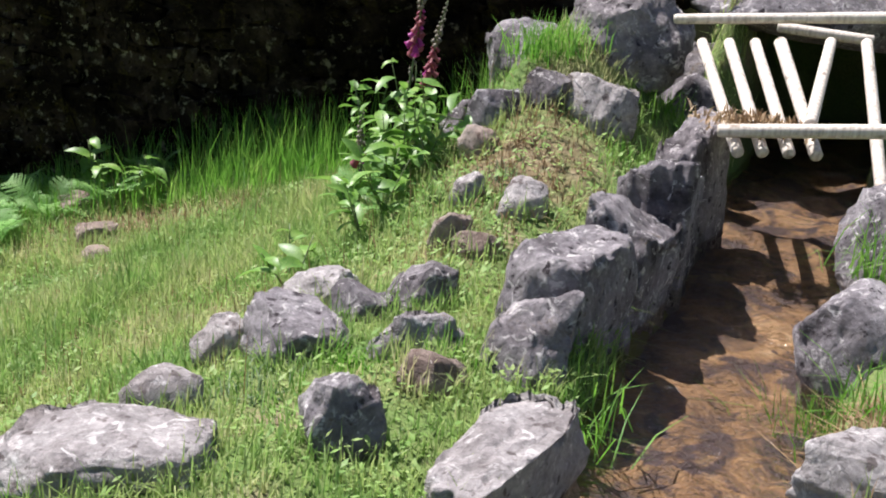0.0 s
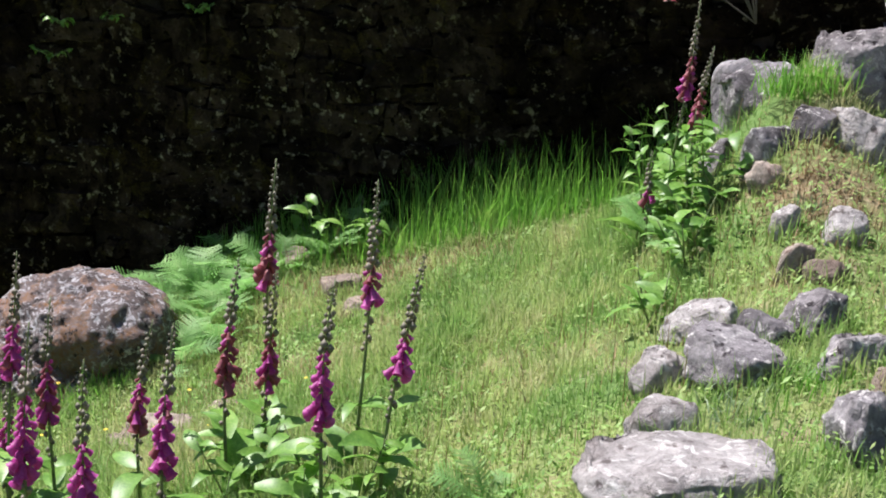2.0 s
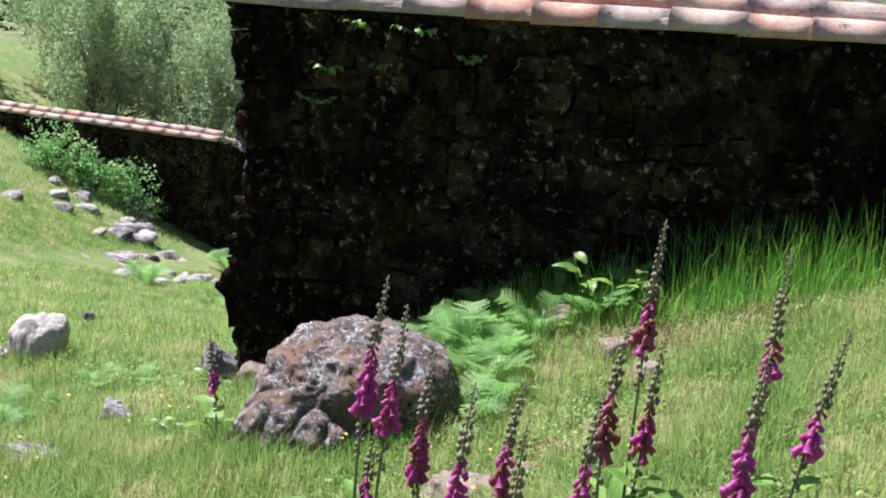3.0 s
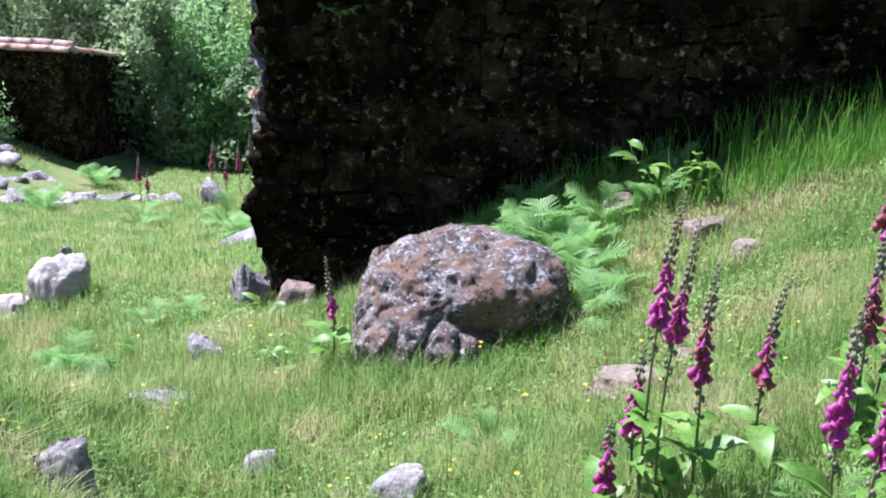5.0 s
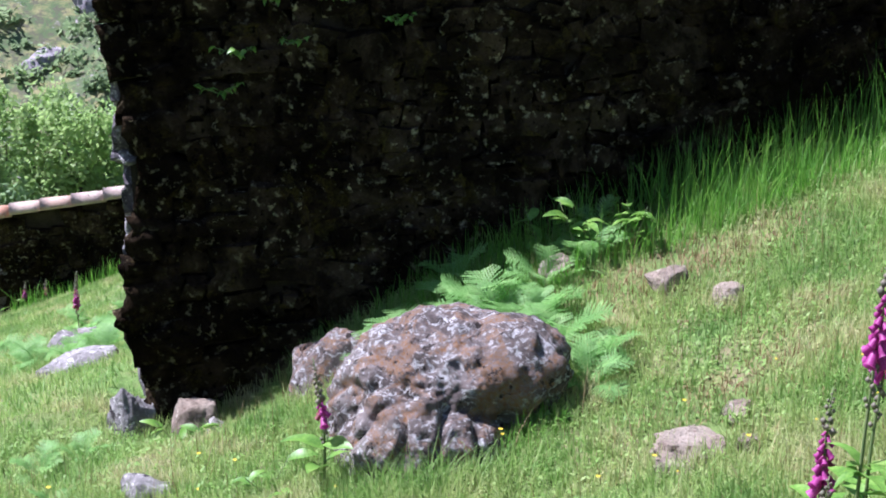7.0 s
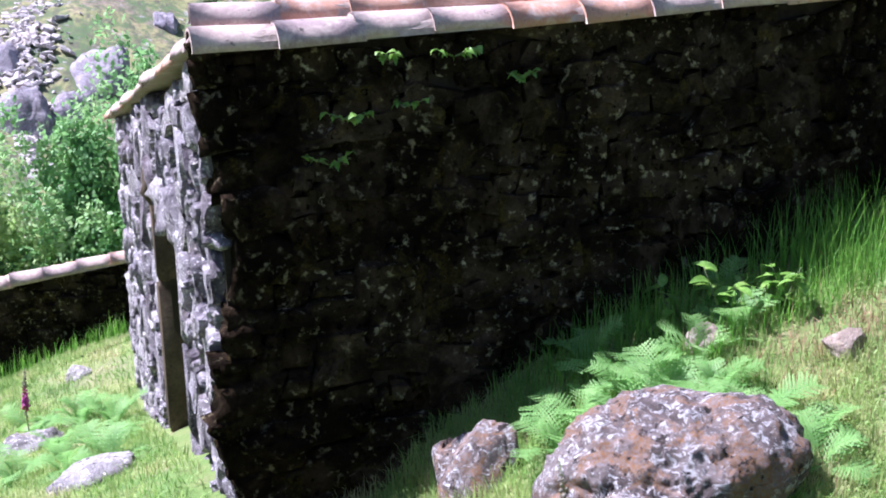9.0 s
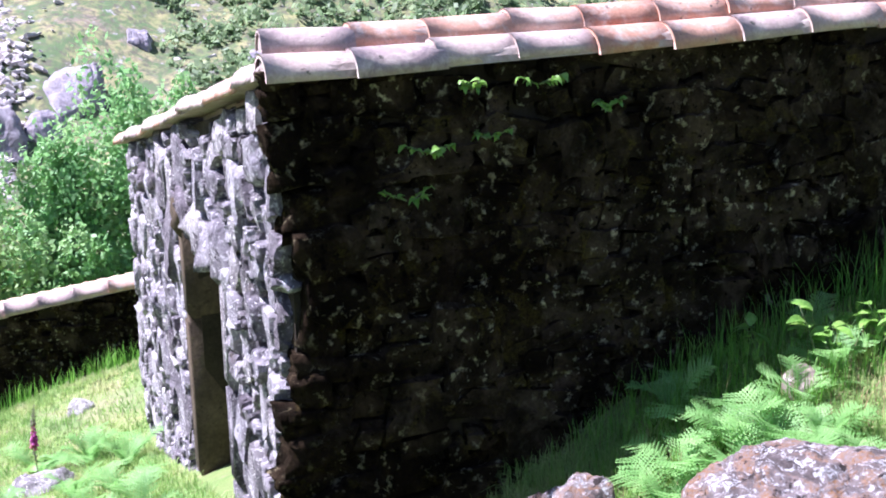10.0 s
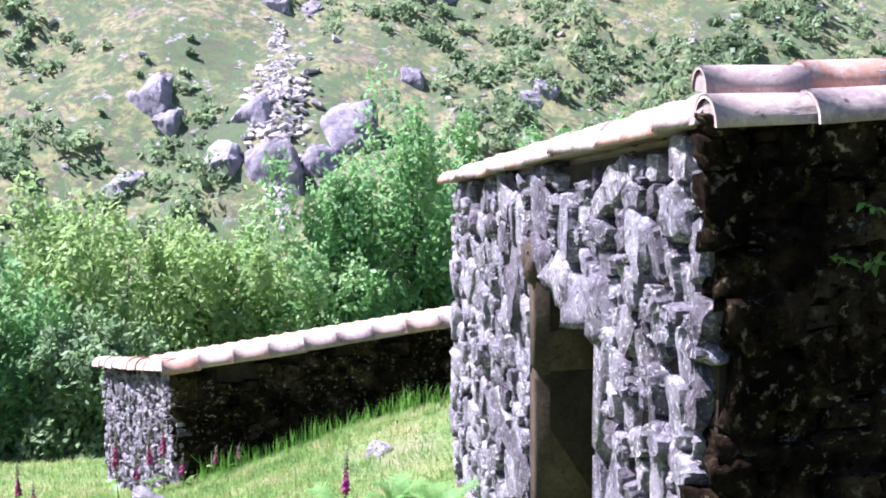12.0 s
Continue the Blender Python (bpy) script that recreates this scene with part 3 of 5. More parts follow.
def build_hut():
    L, D, Z0 = 5.95, 6.95, -2.7
    hut = empty("stone_hut", pose(0, 0, 0), "rough rubble-stone hut with a barrel-tiled lean-to roof", "hut")
    top = lambda y: 2.50 - 0.188 * y
    # long wall, darkened in colour for shade, and the other plain walls
    front = part("wall", Pile().add([(x, y, z) for x, t in ((0.03, 2.54), (L, 2.71)) for y in (0.03, 0.5) for z in (-1.2, t)], box_vf(0, 0, 0, 1, 1, 1)[1]).mesh("wall", MORTAR, False), hut, "mossy rubble wall with shade put into its stone colour")
    def prism(y0, y1, x0, x1, zlo, ztop=None):
        a, b = (top(y0), top(y1)) if ztop is None else (ztop, ztop)
        v = [(x0, y0, zlo), (x1, y0, zlo), (x1, y1, zlo), (x0, y1, zlo), (x0, y0, a), (x1, y0, a), (x1, y1, b), (x0, y1, b)]
        return v, [(3, 2, 1, 0), (4, 5, 6, 7), (0, 1, 5, 4), (2, 3, 7, 6), (1, 2, 6, 5), (3, 0, 4, 7)]
    DY0, DY1, DZ0, DZ1 = 1.78, 3.20, -0.85, 1.18
    p = Pile().add(*prism(0.5, DY0, 0.03, 0.5, Z0)).add(*prism(DY1, D, 0.03, 0.5, Z0)).add(*prism(DY0, DY1, 0.03, 0.5, DZ1)).add(*prism(DY0, DY1, 0.03, 0.5, Z0, DZ0))
    west = part("wall", p.mesh("wall", MORTAR, False), hut, "sunlit grey rubble wall with a doorway")
    part("wall", Pile().add(*prism(D - 0.5, D, 0.5, L, Z0)).mesh("wall", MORTAR, False), hut)
    part("wall", Pile().add(*prism(0.5, D - 0.5, L - 0.5, L, Z0)).mesh("wall", MORTAR, False), hut)
    part("floor", Pile().add(*box_vf(0.5, 0.5, DZ0 - 0.2, L - 0.5, D - 0.5, DZ0)).mesh("floor", MORTAR, False), hut)
    roof = part("roof", roof_sheet(0.12, L, 0.12, D + 0.1, 2.56, 1.24), hut, "faded clay barrel tiles")
    r = random.Random(4)
    tile_row(roof, (-0.06, -0.03, 2.55), (5.98, -0.03, 2.72), 14, r, False, 1.2)
    tile_row(roof, (-0.02, 0.15, 2.67), (5.98, 0.15, 2.82), 14, r, False, 1.1)
    tile_row(roof, (0.0, 0.06, 2.545), (0.0, D + 0.15, 1.22), 14, r, True, 1.05)
    tile_row(roof, (0.2, 0.2, 2.60), (0.2, D + 0.15, 1.28), 14, r, True, 1.1)
    # doorway: dressed jambs, lintel, open to the dark inside
    for y0, y1 in ((DY1 - 0.0, DY1 + 0.24), (DY0 - 0.22, DY0)):
        z = DZ0
        for k, h in enumerate((1.30, 0.70) if y0 > 2 else (0.62, 0.66, 0.73)):
            bm = bmesh.new()
            bmesh.ops.create_cube(bm, size=1)
            bmesh.ops.bevel(bm, geom=bm.edges[:], offset=0.03, segments=2, affect="EDGES")
            # far jamb has the reveal's shade in its brown, near jamb the lit stone
            ob = part("jamb", from_bm("jamb", bm, JAMB if y0 > 2 else LIT), hut, "squared brown door jamb stone, darkened as if in shade" if y0 > 2 else "squared pale door jamb stone")
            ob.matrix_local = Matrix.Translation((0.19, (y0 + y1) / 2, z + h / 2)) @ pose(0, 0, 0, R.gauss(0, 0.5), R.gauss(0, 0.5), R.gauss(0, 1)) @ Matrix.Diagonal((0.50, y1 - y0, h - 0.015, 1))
            z += h
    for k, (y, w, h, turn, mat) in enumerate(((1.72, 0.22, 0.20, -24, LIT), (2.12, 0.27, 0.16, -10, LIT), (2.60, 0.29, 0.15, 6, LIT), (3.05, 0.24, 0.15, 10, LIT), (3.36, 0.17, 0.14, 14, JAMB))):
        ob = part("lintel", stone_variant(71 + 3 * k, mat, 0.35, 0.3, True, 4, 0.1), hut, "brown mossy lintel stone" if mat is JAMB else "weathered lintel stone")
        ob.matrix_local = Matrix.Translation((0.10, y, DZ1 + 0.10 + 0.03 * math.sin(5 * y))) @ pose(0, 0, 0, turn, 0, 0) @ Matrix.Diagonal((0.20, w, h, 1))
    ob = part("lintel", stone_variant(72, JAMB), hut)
    ob.matrix_local = Matrix.Translation((0.36, (DY0 + DY1) / 2, DZ1 + 0.1)) @ Matrix.Diagonal((0.16, 0.9, 0.12, 1))
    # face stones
    # long wall: the shade is put into the colour of these stones
    rubble(front, (0, 0, 0), (1, 0, 0), (0, -1, 0), (0.0, -0.45, 5.9, 2.80), 0.052, SHADED,
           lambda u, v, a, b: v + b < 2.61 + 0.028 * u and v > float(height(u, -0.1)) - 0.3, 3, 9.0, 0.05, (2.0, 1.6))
    rubble(west, (0, 0, 0), (0, 1, 0), (-1, 0, 0), (0.08, -2.3, 6.95, 2.6), 0.085, LIT,
           lambda u, v, a, b: v + b * 0.5 < top(u) + 0.03 and not (DY0 - 0.2 < u < DY1 + 0.22 and DZ0 - 0.1 < v < DZ1 + 0.2)
           and not (DY0 - 0.2 - a < u < DY1 + 0.22 + a and v < DZ1 and abs(u - 2.49) < 0.93 + 0.6 * a) and v > float(height(-0.1, u)) - 0.3, 5, 16.0, 0.04, (1.5, 1.0), True)


build_hut()


def build_shed(name, m, L, D, H, seed, label, flip=False, pitch=0.28, fat=1.0, fall=0.28, rows=2):
    """A low tile-capped hut: shaded long side at local y = 0, lit end at local x = 0."""
    hut = empty(name, m, label, "hut")
    front = part("wall", Pile().add(*box_vf(0.02, 0.02, -1.5, L, 0.4, H)).mesh("wall", MORTAR, False), hut, "dark shaded rubble wall")
    x0, x1 = (L - 0.4, L - 0.02) if flip else (0.02, 0.4)
    end = part("wall", Pile().add(*box_vf(x0, 0.4, -1.8, x1, D, H - pitch * D)).mesh("wall", MORTAR, False), hut, "rubble end wall, its lighting put into the stone colour")
    x0, x1 = (0.0, 0.4) if flip else (L - 0.4, L)
    part("wall", Pile().add(*box_vf(x0, 0.4, -1.8, x1, D, H - fall * D - 0.08)).mesh("wall", MORTAR, False), hut)
    part("wall", Pile().add(*box_vf(0.4, D - 0.4, -1.8, L - 0.4, D, H - fall * D - 0.08)).mesh("wall", MORTAR, False), hut)
    roof = part("roof", roof_sheet(0.0, L, 0.1, D + 0.1, H + 0.03, H - fall * D), hut, "faded clay barrel tiles")
    r = random.Random(seed)
    n = int(L / 0.42)
    tile_row(roof, (-0.1, -0.02, H + 0.03), (L + 0.1, -0.02, H + 0.03), n, r, False, fat)
    if rows > 1:
        tile_row(roof, (-0.1, 0.02 + 0.17 * fat, H + 0.03 + 0.08 * fat), (L + 0.1, 0.02 + 0.17 * fat, H + 0.03 + 0.08 * fat), n, r, False, fat)
    e = L + 0.02 if flip else -0.02
    tile_row(roof, (e, 0.0, H + 0.035), (e, D + 0.1, H + 0.03 - pitch * D), max(3, int(D / 0.42)), r, False, fat * 1.05)
    # front stones carry the wall's shade in their colour
    rubble(front, (0, 0, 0), (1, 0, 0), (0, -1, 0), (0.0, -1.2, L, H), 0.09, SHADED, lambda u, v, a, b: v + b < H + 0.03, seed, 4)
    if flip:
        # end away from the sun: its shade is put into the stone colour
        rubble(end, (L, 0, 0), (0, 1, 0), (1, 0, 0), (0.0, -1.4, D, H), 0.06, SHADED, lambda u, v, a, b: v + b < H - pitch * u + 0.02, seed + 1, 8)
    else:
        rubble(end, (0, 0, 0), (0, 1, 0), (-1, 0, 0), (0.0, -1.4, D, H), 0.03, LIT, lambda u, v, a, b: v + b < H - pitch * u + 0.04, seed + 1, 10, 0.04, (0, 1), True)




def build_low_shed():
    """The low shed below the hut: its shaded front rises along x, its lit end runs back at a slant."""
    L, D, SK, H, RISE, FALL = 7.0, 4.1, -0.33, 1.50, 0.11, 0.26
    hut = empty("stone_shed", pose(-3.0, 10.9, -3.17), "low rubble-stone shed capped with clay tiles", "hut")
    at = lambda u, w: (u + SK * w, w)
    top = lambda u, w: H + RISE * u - FALL * w

    def wall(u0, u1, w0, w1, label=""):
        plan = [(u0, w0), (u1, w0), (u1, w1), (u0, w1)]
        v = [(*at(u, w), -1.6) for u, w in plan] + [(*at(u, w), top(u, w) - 0.02) for u, w in plan]
        return part("wall", Pile().add(v, [(3, 2, 1, 0), (4, 5, 6, 7), (0, 1, 5, 4), (1, 2, 6, 5), (2, 3, 7, 6), (3, 0, 4, 7)]).mesh("wall", MORTAR, False), hut, label)

    front = wall(0.03, L, 0.03, 0.45, "dark shaded rubble wall")
    end = wall(0.03, 0.45, 0.45, D, "rubble end wall, its lighting put into the stone colour")
    wall(0.45, L, D - 0.4, D)
    wall(L - 0.4, L, 0.45, D - 0.4)
    nu, nw = 60, 12
    v = [(*at(L * i / nu, 0.1 + D * k / nw), top(L * i / nu, 0.1 + D * k / nw) + lift + 0.03 * abs(math.sin(math.pi * i / 2))) for lift in (0.03, -0.02) for k in range(nw + 1) for i in range(nu + 1)]
    o, f = (nu + 1) * (nw + 1), []
    for k in range(nw):
        for i in range(nu):
            a = k * (nu + 1) + i
            f += [(a, a + 1, a + nu + 2, a + nu + 1), (o + a + nu + 1, o + a + nu + 2, o + a + 1, o + a)]
    roof = part("roof", Pile().add(v, f).mesh("roof", TILE), hut, "faded clay barrel tiles")
    r = random.Random(21)
    tile_row(roof, (-0.12, 0.0, H + 0.02), (L, 0.0, H + 0.02 + RISE * L), 16, r, False, 1.35)
    tile_row(roof, (*at(-0.02, 0.0), H + 0.04), (*at(-0.02, D + 0.1), top(0, D + 0.1) + 0.04), 9, r, False, 1.35)
    # shade on the front and sun on the end are in the stone colours
    rubble(front, (0, 0, 0), (1, 0, 0), (0, -1, 0), (0.0, -0.7, L, 2.4), 0.09, SHADED, lambda u, v, a, b: v + b < H + RISE * u + 0.03, 21, 4)
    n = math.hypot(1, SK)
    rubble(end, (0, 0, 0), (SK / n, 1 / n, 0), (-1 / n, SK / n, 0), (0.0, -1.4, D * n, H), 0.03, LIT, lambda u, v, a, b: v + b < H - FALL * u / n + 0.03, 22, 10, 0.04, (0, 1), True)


build_low_shed()
build_shed("stone_shed", pose(-20.6, 16.5, -4.4, 0, 0, -2), 12.0, 3.0, 2.15, 31, "long low stone shed with a tiled edge", True)


# ---- rocks ----
def rock_mesh(seed, size, mat, sub=4, cuts=12, rough=0.10, block=False):
    r = random.Random(seed)
    bm = bmesh.new()
    bmesh.ops.create_icosphere(bm, subdivisions=sub, radius=1.0)
    planes = []
    for _ in range(cuts):
        d = Vector((r.gauss(0, 1), r.gauss(0, 1), r.gauss(0, 0.9))).normalized()
        planes.append((d, r.uniform(0.52, 0.88)))
    if block:
        planes = [(Vector((r.gauss(0, 0.12), r.gauss(0, 0.12), 1)).normalized(), 0.6), (Vector((1, r.gauss(0, 0.15), r.gauss(0, 0.15))).normalized(), 0.55)] + [(d, k + 0.18) for d, k in planes[:5]]
    off = Vector((seed * 3.7, seed * 1.3, 0))
    tip = r.uniform(-0.3, 0.3), r.uniform(-0.3, 0.1)
    for v in bm.verts:
        p = v.co.copy()
        if block:
            p = p.lerp(p / max(abs(p.x), abs(p.y), abs(p.z)) * 0.86, 0.42)
        for d, k in planes:
            over = p.dot(d) - k
            if over > 0:
                p -= d * over * 0.86
        if p.z > 0.45:
            p.z = 0.45 + (p.z - 0.45) * 0.5 + tip[0] * p.x + tip[1] * p.y
        n = noise.fractal(p * 1.6 + off, 0.7, 2.1, 7)
        q = noise.noise(Vector((p.x * 1.5, p.y * 1.5, p.z * 5.5)) + off)
        crack = abs(noise.noise(p * 2.3 + off * 2))
        fine = abs(noise.noise(p * 6.5 + off)) + 0.5 * abs(noise.noise(p * 14 + off))
        p *= 1 + rough * n + 0.06 * q - 0.42 * max(0, 0.10 - crack) - 0.03 * fine
        v.co = Vector((p.x * size[0] / 2, p.y * size[1] / 2, p.z * size[2]))
    bm.normal_update()
    me = from_bm("rock", bm, mat)
    return me


FOOT = []


def rock(x, y, w, d, h, rz, seed, mat=ROCK, label="grey angular rock set in the turf", sink=0.0, name="rock", sub=4, z=None, tilt=0, category="rock", group="", block=False, deep=0.0):
    """A rock w wide and d deep that stands h over the ground; sink buries a share of it, deep sets how far it reaches down."""
    me = rock_mesh(seed, (2.0, 2.0, 1.0), mat, sub, block=block)
    co = np.empty(len(me.vertices) * 3, np.float32)
    me.vertices.foreach_get("co", co)
    co = co.reshape(-1, 3)
    lo, hi = co.min(0), co.max(0)
    top = h * (0.97 - sink) if sink else h if block or z is not None else max(0.8 * h, min(h + 0.035, 0.13))
    down = deep or max(0.08, 0.95 * top)
    co = (co - lo) / (hi - lo) * (w, d, top + down) - (w / 2, d / 2, down)
    if not block:
        back = 0.32 * np.maximum(co[:, 2], 0)
        co[:, 0] += back * math.sin(radians(rz))
        co[:, 1] += back * math.cos(radians(rz))
    me.vertices.foreach_set("co", co.astype(np.float32).ravel())
    me.update()
    ob = new(name, me)
    ground = float(land(x, y)) if z is None else z
    ob.matrix_world = pose(x, y, ground, tilt, 0, rz)
    FOOT.append((x, y, 0.36 * (w + d) / 2))
    return tagged(ob, label, category, group)


rock(5.03, -4.82, 0.60, 0.42, 0.14, 8, 1, PALE, "broad pale grey slab lying in the grass", sub=5)
rock(4.97, -4.40, 0.24, 0.19, 0.16, 40, 2, PALE, "small pale rock beside a broad slab")
rock(5.55, -4.53, 0.24, 0.22, 0.23, 35, 112, ROCK, "dark grey upright angular rock in turf", sub=5)
rock(4.93, -3.88, 0.22, 0.18, 0.14, 10, 4, PALE, "small rounded pale rock at a meadow edge")
rock(5.20, -3.92, 0.38, 0.28, 0.17, -8, 5, ROCK, "dark layered grey rock in turf", sub=5)
rock(5.08, -3.36, 0.36, 0.28, 0.18, 5, 6, PALE, "rounded light grey rock in turf", sub=5)
rock(5.45, -3.46, 0.30, 0.25, 0.18, 30, 7, ROCK, "lichened angular grey rock in turf", sub=5)
rock(5.31, -3.60, 0.24, 0.17, 0.08, 20, 8, ROCK, "small dark mossy rock")
rock(5.57, -3.87, 0.33, 0.24, 0.13, 15, 9, ROCK, "cracked grey rock in turf", sub=5)
rock(5.98, -4.50, 0.27, 0.60, 0.16, -17, 10, PALE, "white-grey slab at the edge of the stream", sub=5, block=True, tilt=16, deep=0.30)
rock(5.92, -3.88, 0.30, 0.30, 0.31, 20, 11, ROCK, "blocky grey rock with yellow moss", sub=5, deep=0.2)
rock(5.97, -3.42, 0.35, 0.54, 0.31, -14, 12, ROCK, "large dark rock walling the stream channel", sub=5, block=True, deep=0.4)
rock(6.10, -2.92, 0.34, 0.56, 0.36, -8, 13, ROCK, "dark rock walling the stream channel", sub=5, block=True, deep=0.4)
rock(6.15, -2.44, 0.34, 0.56, 0.40, -4, 14, ROCK, "flat-topped rock walling the stream channel", sub=5, block=True, deep=0.4)
rock(6.24, -1.92, 0.29, 0.52, 0.48, -12, 115, ROCK, "tall light grey rock beside the wooden rack", sub=5, block=True, deep=0.5)
rock(5.76, -1.58, 0.39, 0.31, 0.24, 0, 116, PALE, "pale pinkish rounded rock on the bank", sub=5)
rock(5.50, -1.64, 0.26, 0.20, 0.10, 10, 131, ROCK, "flat grey stone beside a pale rounded rock")
rock(5.62, -2.57, 0.21, 0.17, 0.12, 25, 17, PALE, "small pale rock on the bank")
rock(5.80, -3.20, 0.14, 0.10, 0.07, 25, 117, PALE, "little pale stone on the bank", sink=0.1)
rock(5.40, -2.90, 0.16, 0.13, 0.20, 50, 213, EARTHY, "pale pinkish stone leaning in the bank", tilt=18)
rock(5.39, -2.50, 0.15, 0.12, 0.13, 50, 19, PALE, "small pale stone in the bank")
rock(5.55, -2.94, 0.22, 0.14, 0.05, 15, 20, EARTHY, "flat brownish stone on the mossy bank")
rock(5.31, -2.02, 0.20, 0.16, 0.14, -20, 21, EARTHY, "brown mossy stone in the bank")
rock(5.30, -1.74, 0.26, 0.20, 0.22, 20, 132, ROCK, "dark grey stone at the bank's edge")
rock(5.70, -4.14, 0.22, 0.16, 0.07, 15, 133, EARTHY, "flat pinkish stone among the turf")
rock(5.80, -1.12, 0.64, 0.46, 0.42, -6, 22, ROCK, "large grey boulder on top of the bank", sub=5, deep=0.2)
rock(5.29, -0.98, 0.46, 0.40, 0.32, 12, 123, ROCK, "lichened grey rock at the bank's top", sub=5)
rock(5.24, -0.62, 0.44, 0.34, 0.52, 30, 24, ROCK, "upright rock against the hut's wall")
rock(5.08, -1.45, 0.20, 0.18, 0.20, 30, 25, ROCK, "grey stone behind tall foxgloves")
rock(6.93, -3.22, 0.44, 0.46, 0.34, 25, 26, ROCK, "large light grey rock on the stream's far bank", sub=5)
rock(7.06, -2.38, 0.42, 0.50, 0.38, -10, 27, ROCK, "grey rock on the stream's far bank", sub=5)
rock(6.93, -4.24, 0.46, 0.32, 0.17, 10, 28, PALE, "flat pale stone among dry litter", sub=5)
rock(6.62, -4.50, 0.20, 0.16, 0.14, 10, 29, ROCK, "small grey stone beside the stream", z=1.72)
rock(7.30, -1.30, 0.40, 0.60, 0.70, 10, 30, ROCK, "dark rock holding the wooden rack", 0.35)
rock(6.02, -0.55, 0.50, 0.50, 0.75, 40, 31, ROCK, "rock at the culvert's mouth", 0.35)
rock(7.32, -0.55, 0.46, 0.50, 0.75, 10, 32, ROCK, "rock at the culvert's mouth", 0.35)
rock(6.68, -0.40, 1.30, 0.60, 0.20, 3, 33, ROCK, "flat capstone over the culvert", z=2.55)
rock(6.66, 0.45, 1.5, 1.3, 0.22, 3, 54, ROCK, "flat capstone over the culvert", z=2.50)
rock(6.1, -0.92, 0.36, 0.36, 0.5, 3, 155, ROCK, "upright stone beside the culvert", 0.35)
rock(2.66, -2.92, 0.46, 0.34, 0.055, 10, 34, EARTHY, "flat earth-stained stone sunk in the meadow", sub=5, z=float(land(2.66, -2.92)), deep=0.10, block=True)
rock(2.50, -3.06, 0.20, 0.13, 0.06, -20, 234, EARTHY, "flat earth-stained flake beside a sunken stone", z=float(land(2.50, -3.06)), deep=0.08, block=True)
rock(2.82, -3.07, 0.17, 0.11, 0.05, 35, 235, EARTHY, "flat earth-stained flake beside a sunken stone", z=float(land(2.82, -3.07)), deep=0.08, block=True)
rock(2.90, -2.80, 0.20, 0.14, 0.05, 40, 134, EARTHY, "flat earth-stained stone sunk in the meadow", z=float(land(2.90, -2.80)), deep=0.08)
rock(0.15, -1.88, 0.29, 0.23, 0.10, 0, 35, ROCK, "flat grey stone in the grass")
rock(0.19, -2.86, 0.37, 0.28, 0.09, 14, 36, ROCK, "flat grey slab in the grass")
rock(1.66, -3.90, 0.27, 0.22, 0.11, 30, 37, PALE, "rounded grey stone in the grass")
rock(0.32, -4.28, 0.30, 0.26, 0.31, 60, 38, ROCK, "brownish lumpy rock in the grass", sub=5)
rock(0.94, -3.55, 0.18, 0.15, 0.10, 10, 39, PALE, "small grey stone in the grass")
rock(1.13, -2.75, 0.09, 0.08, 0.06, 10, 40, PALE, "little white stone in the grass")
rock(3.04, -1.36, 0.24, 0.16, 0.08, 20, 170, EARTHY, "flat brownish stone in dry grass")
rock(3.26, -1.73, 0.20, 0.13, 0.07, -15, 171, EARTHY, "flat brownish stone in dry grass")
rock(2.55, -0.76, 0.26, 0.20, 0.13, 35, 172, EARTHY, "brownish stone among ferns by the wall")
rock(-0.08, -0.16, 0.32, 0.28, 0.36, 20, 41, ROCK, "dark footing stone at the hut's corner", sub=5)
rock(0.32, -0.40, 0.32, 0.28, 0.32, 0, 142, EARTHY, "orange-brown mossy stone near the hut", sub=5)
rock(0.46, -0.62, 0.16, 0.13, 0.09, 30, 145, PALE, "pale stone in grass near the hut")
# three footing stones, their shade under the wall put into the colour
rock(0.30, 0.0, 0.62, 0.36, 0.14, 4, 143, SHADED, "jutting flat footing stone of the hut", z=0.36, deep=0.12, sub=5)
rock(0.22, 0.0, 0.46, 0.30, 0.50, 12, 146, SHADED, "footing stone of the hut with shade in its colour")
rock(0.86, -0.02, 0.55, 0.22, 0.36, 0, 44, SHADED, "footing stone of the hut with shade in its colour")
rock(-1.42, -0.50, 0.46, 0.36, 0.40, 20, 45, SCREE, "white sunlit rock in the grass", sub=5)
rock(-1.66, -0.70, 0.38, 0.30, 0.19, -15, 46, SCREE, "low white sunlit rock in the grass", sub=5)
rock(-2.26, 1.46, 0.13, 0.11, 0.09, 0, 47, PALE, "small white stone in the grass")
rock(-3.23, 8.72, 0.42, 0.33, 0.38, 0, 49, ROCK, "grey rock among ferns below the hut")
rock(-0.72, 2.25, 0.70, 0.40, 0.26, 10, 50, ROCK, "low grey rock near the doorway", 0.35)
rock(-1.19, 5.76, 0.67, 0.50, 0.24, -10, 51, ROCK, "low rock in the grass below the hut")
rock(-0.64, 8.70, 0.36, 0.28, 0.19, 0, 52, PALE, "pale rock on the worn path")
for k in range(46):
    f = (k + R.uniform(0, 1)) / 46
    w = R.uniform(0.22, 0.75)
    rock(-11.0 + 6.0 * f + R.gauss(0, 0.6), 14.6 - 4.4 * f + R.gauss(0, 0.75), w, w * R.uniform(0.6, 0.9), w * R.uniform(0.16, 0.32), R.uniform(0, 180), 60 + k, ROCK if k % 3 else PALE, "grey stone tumbled on the slope by the shed", group="tumbled stones", sub=3)


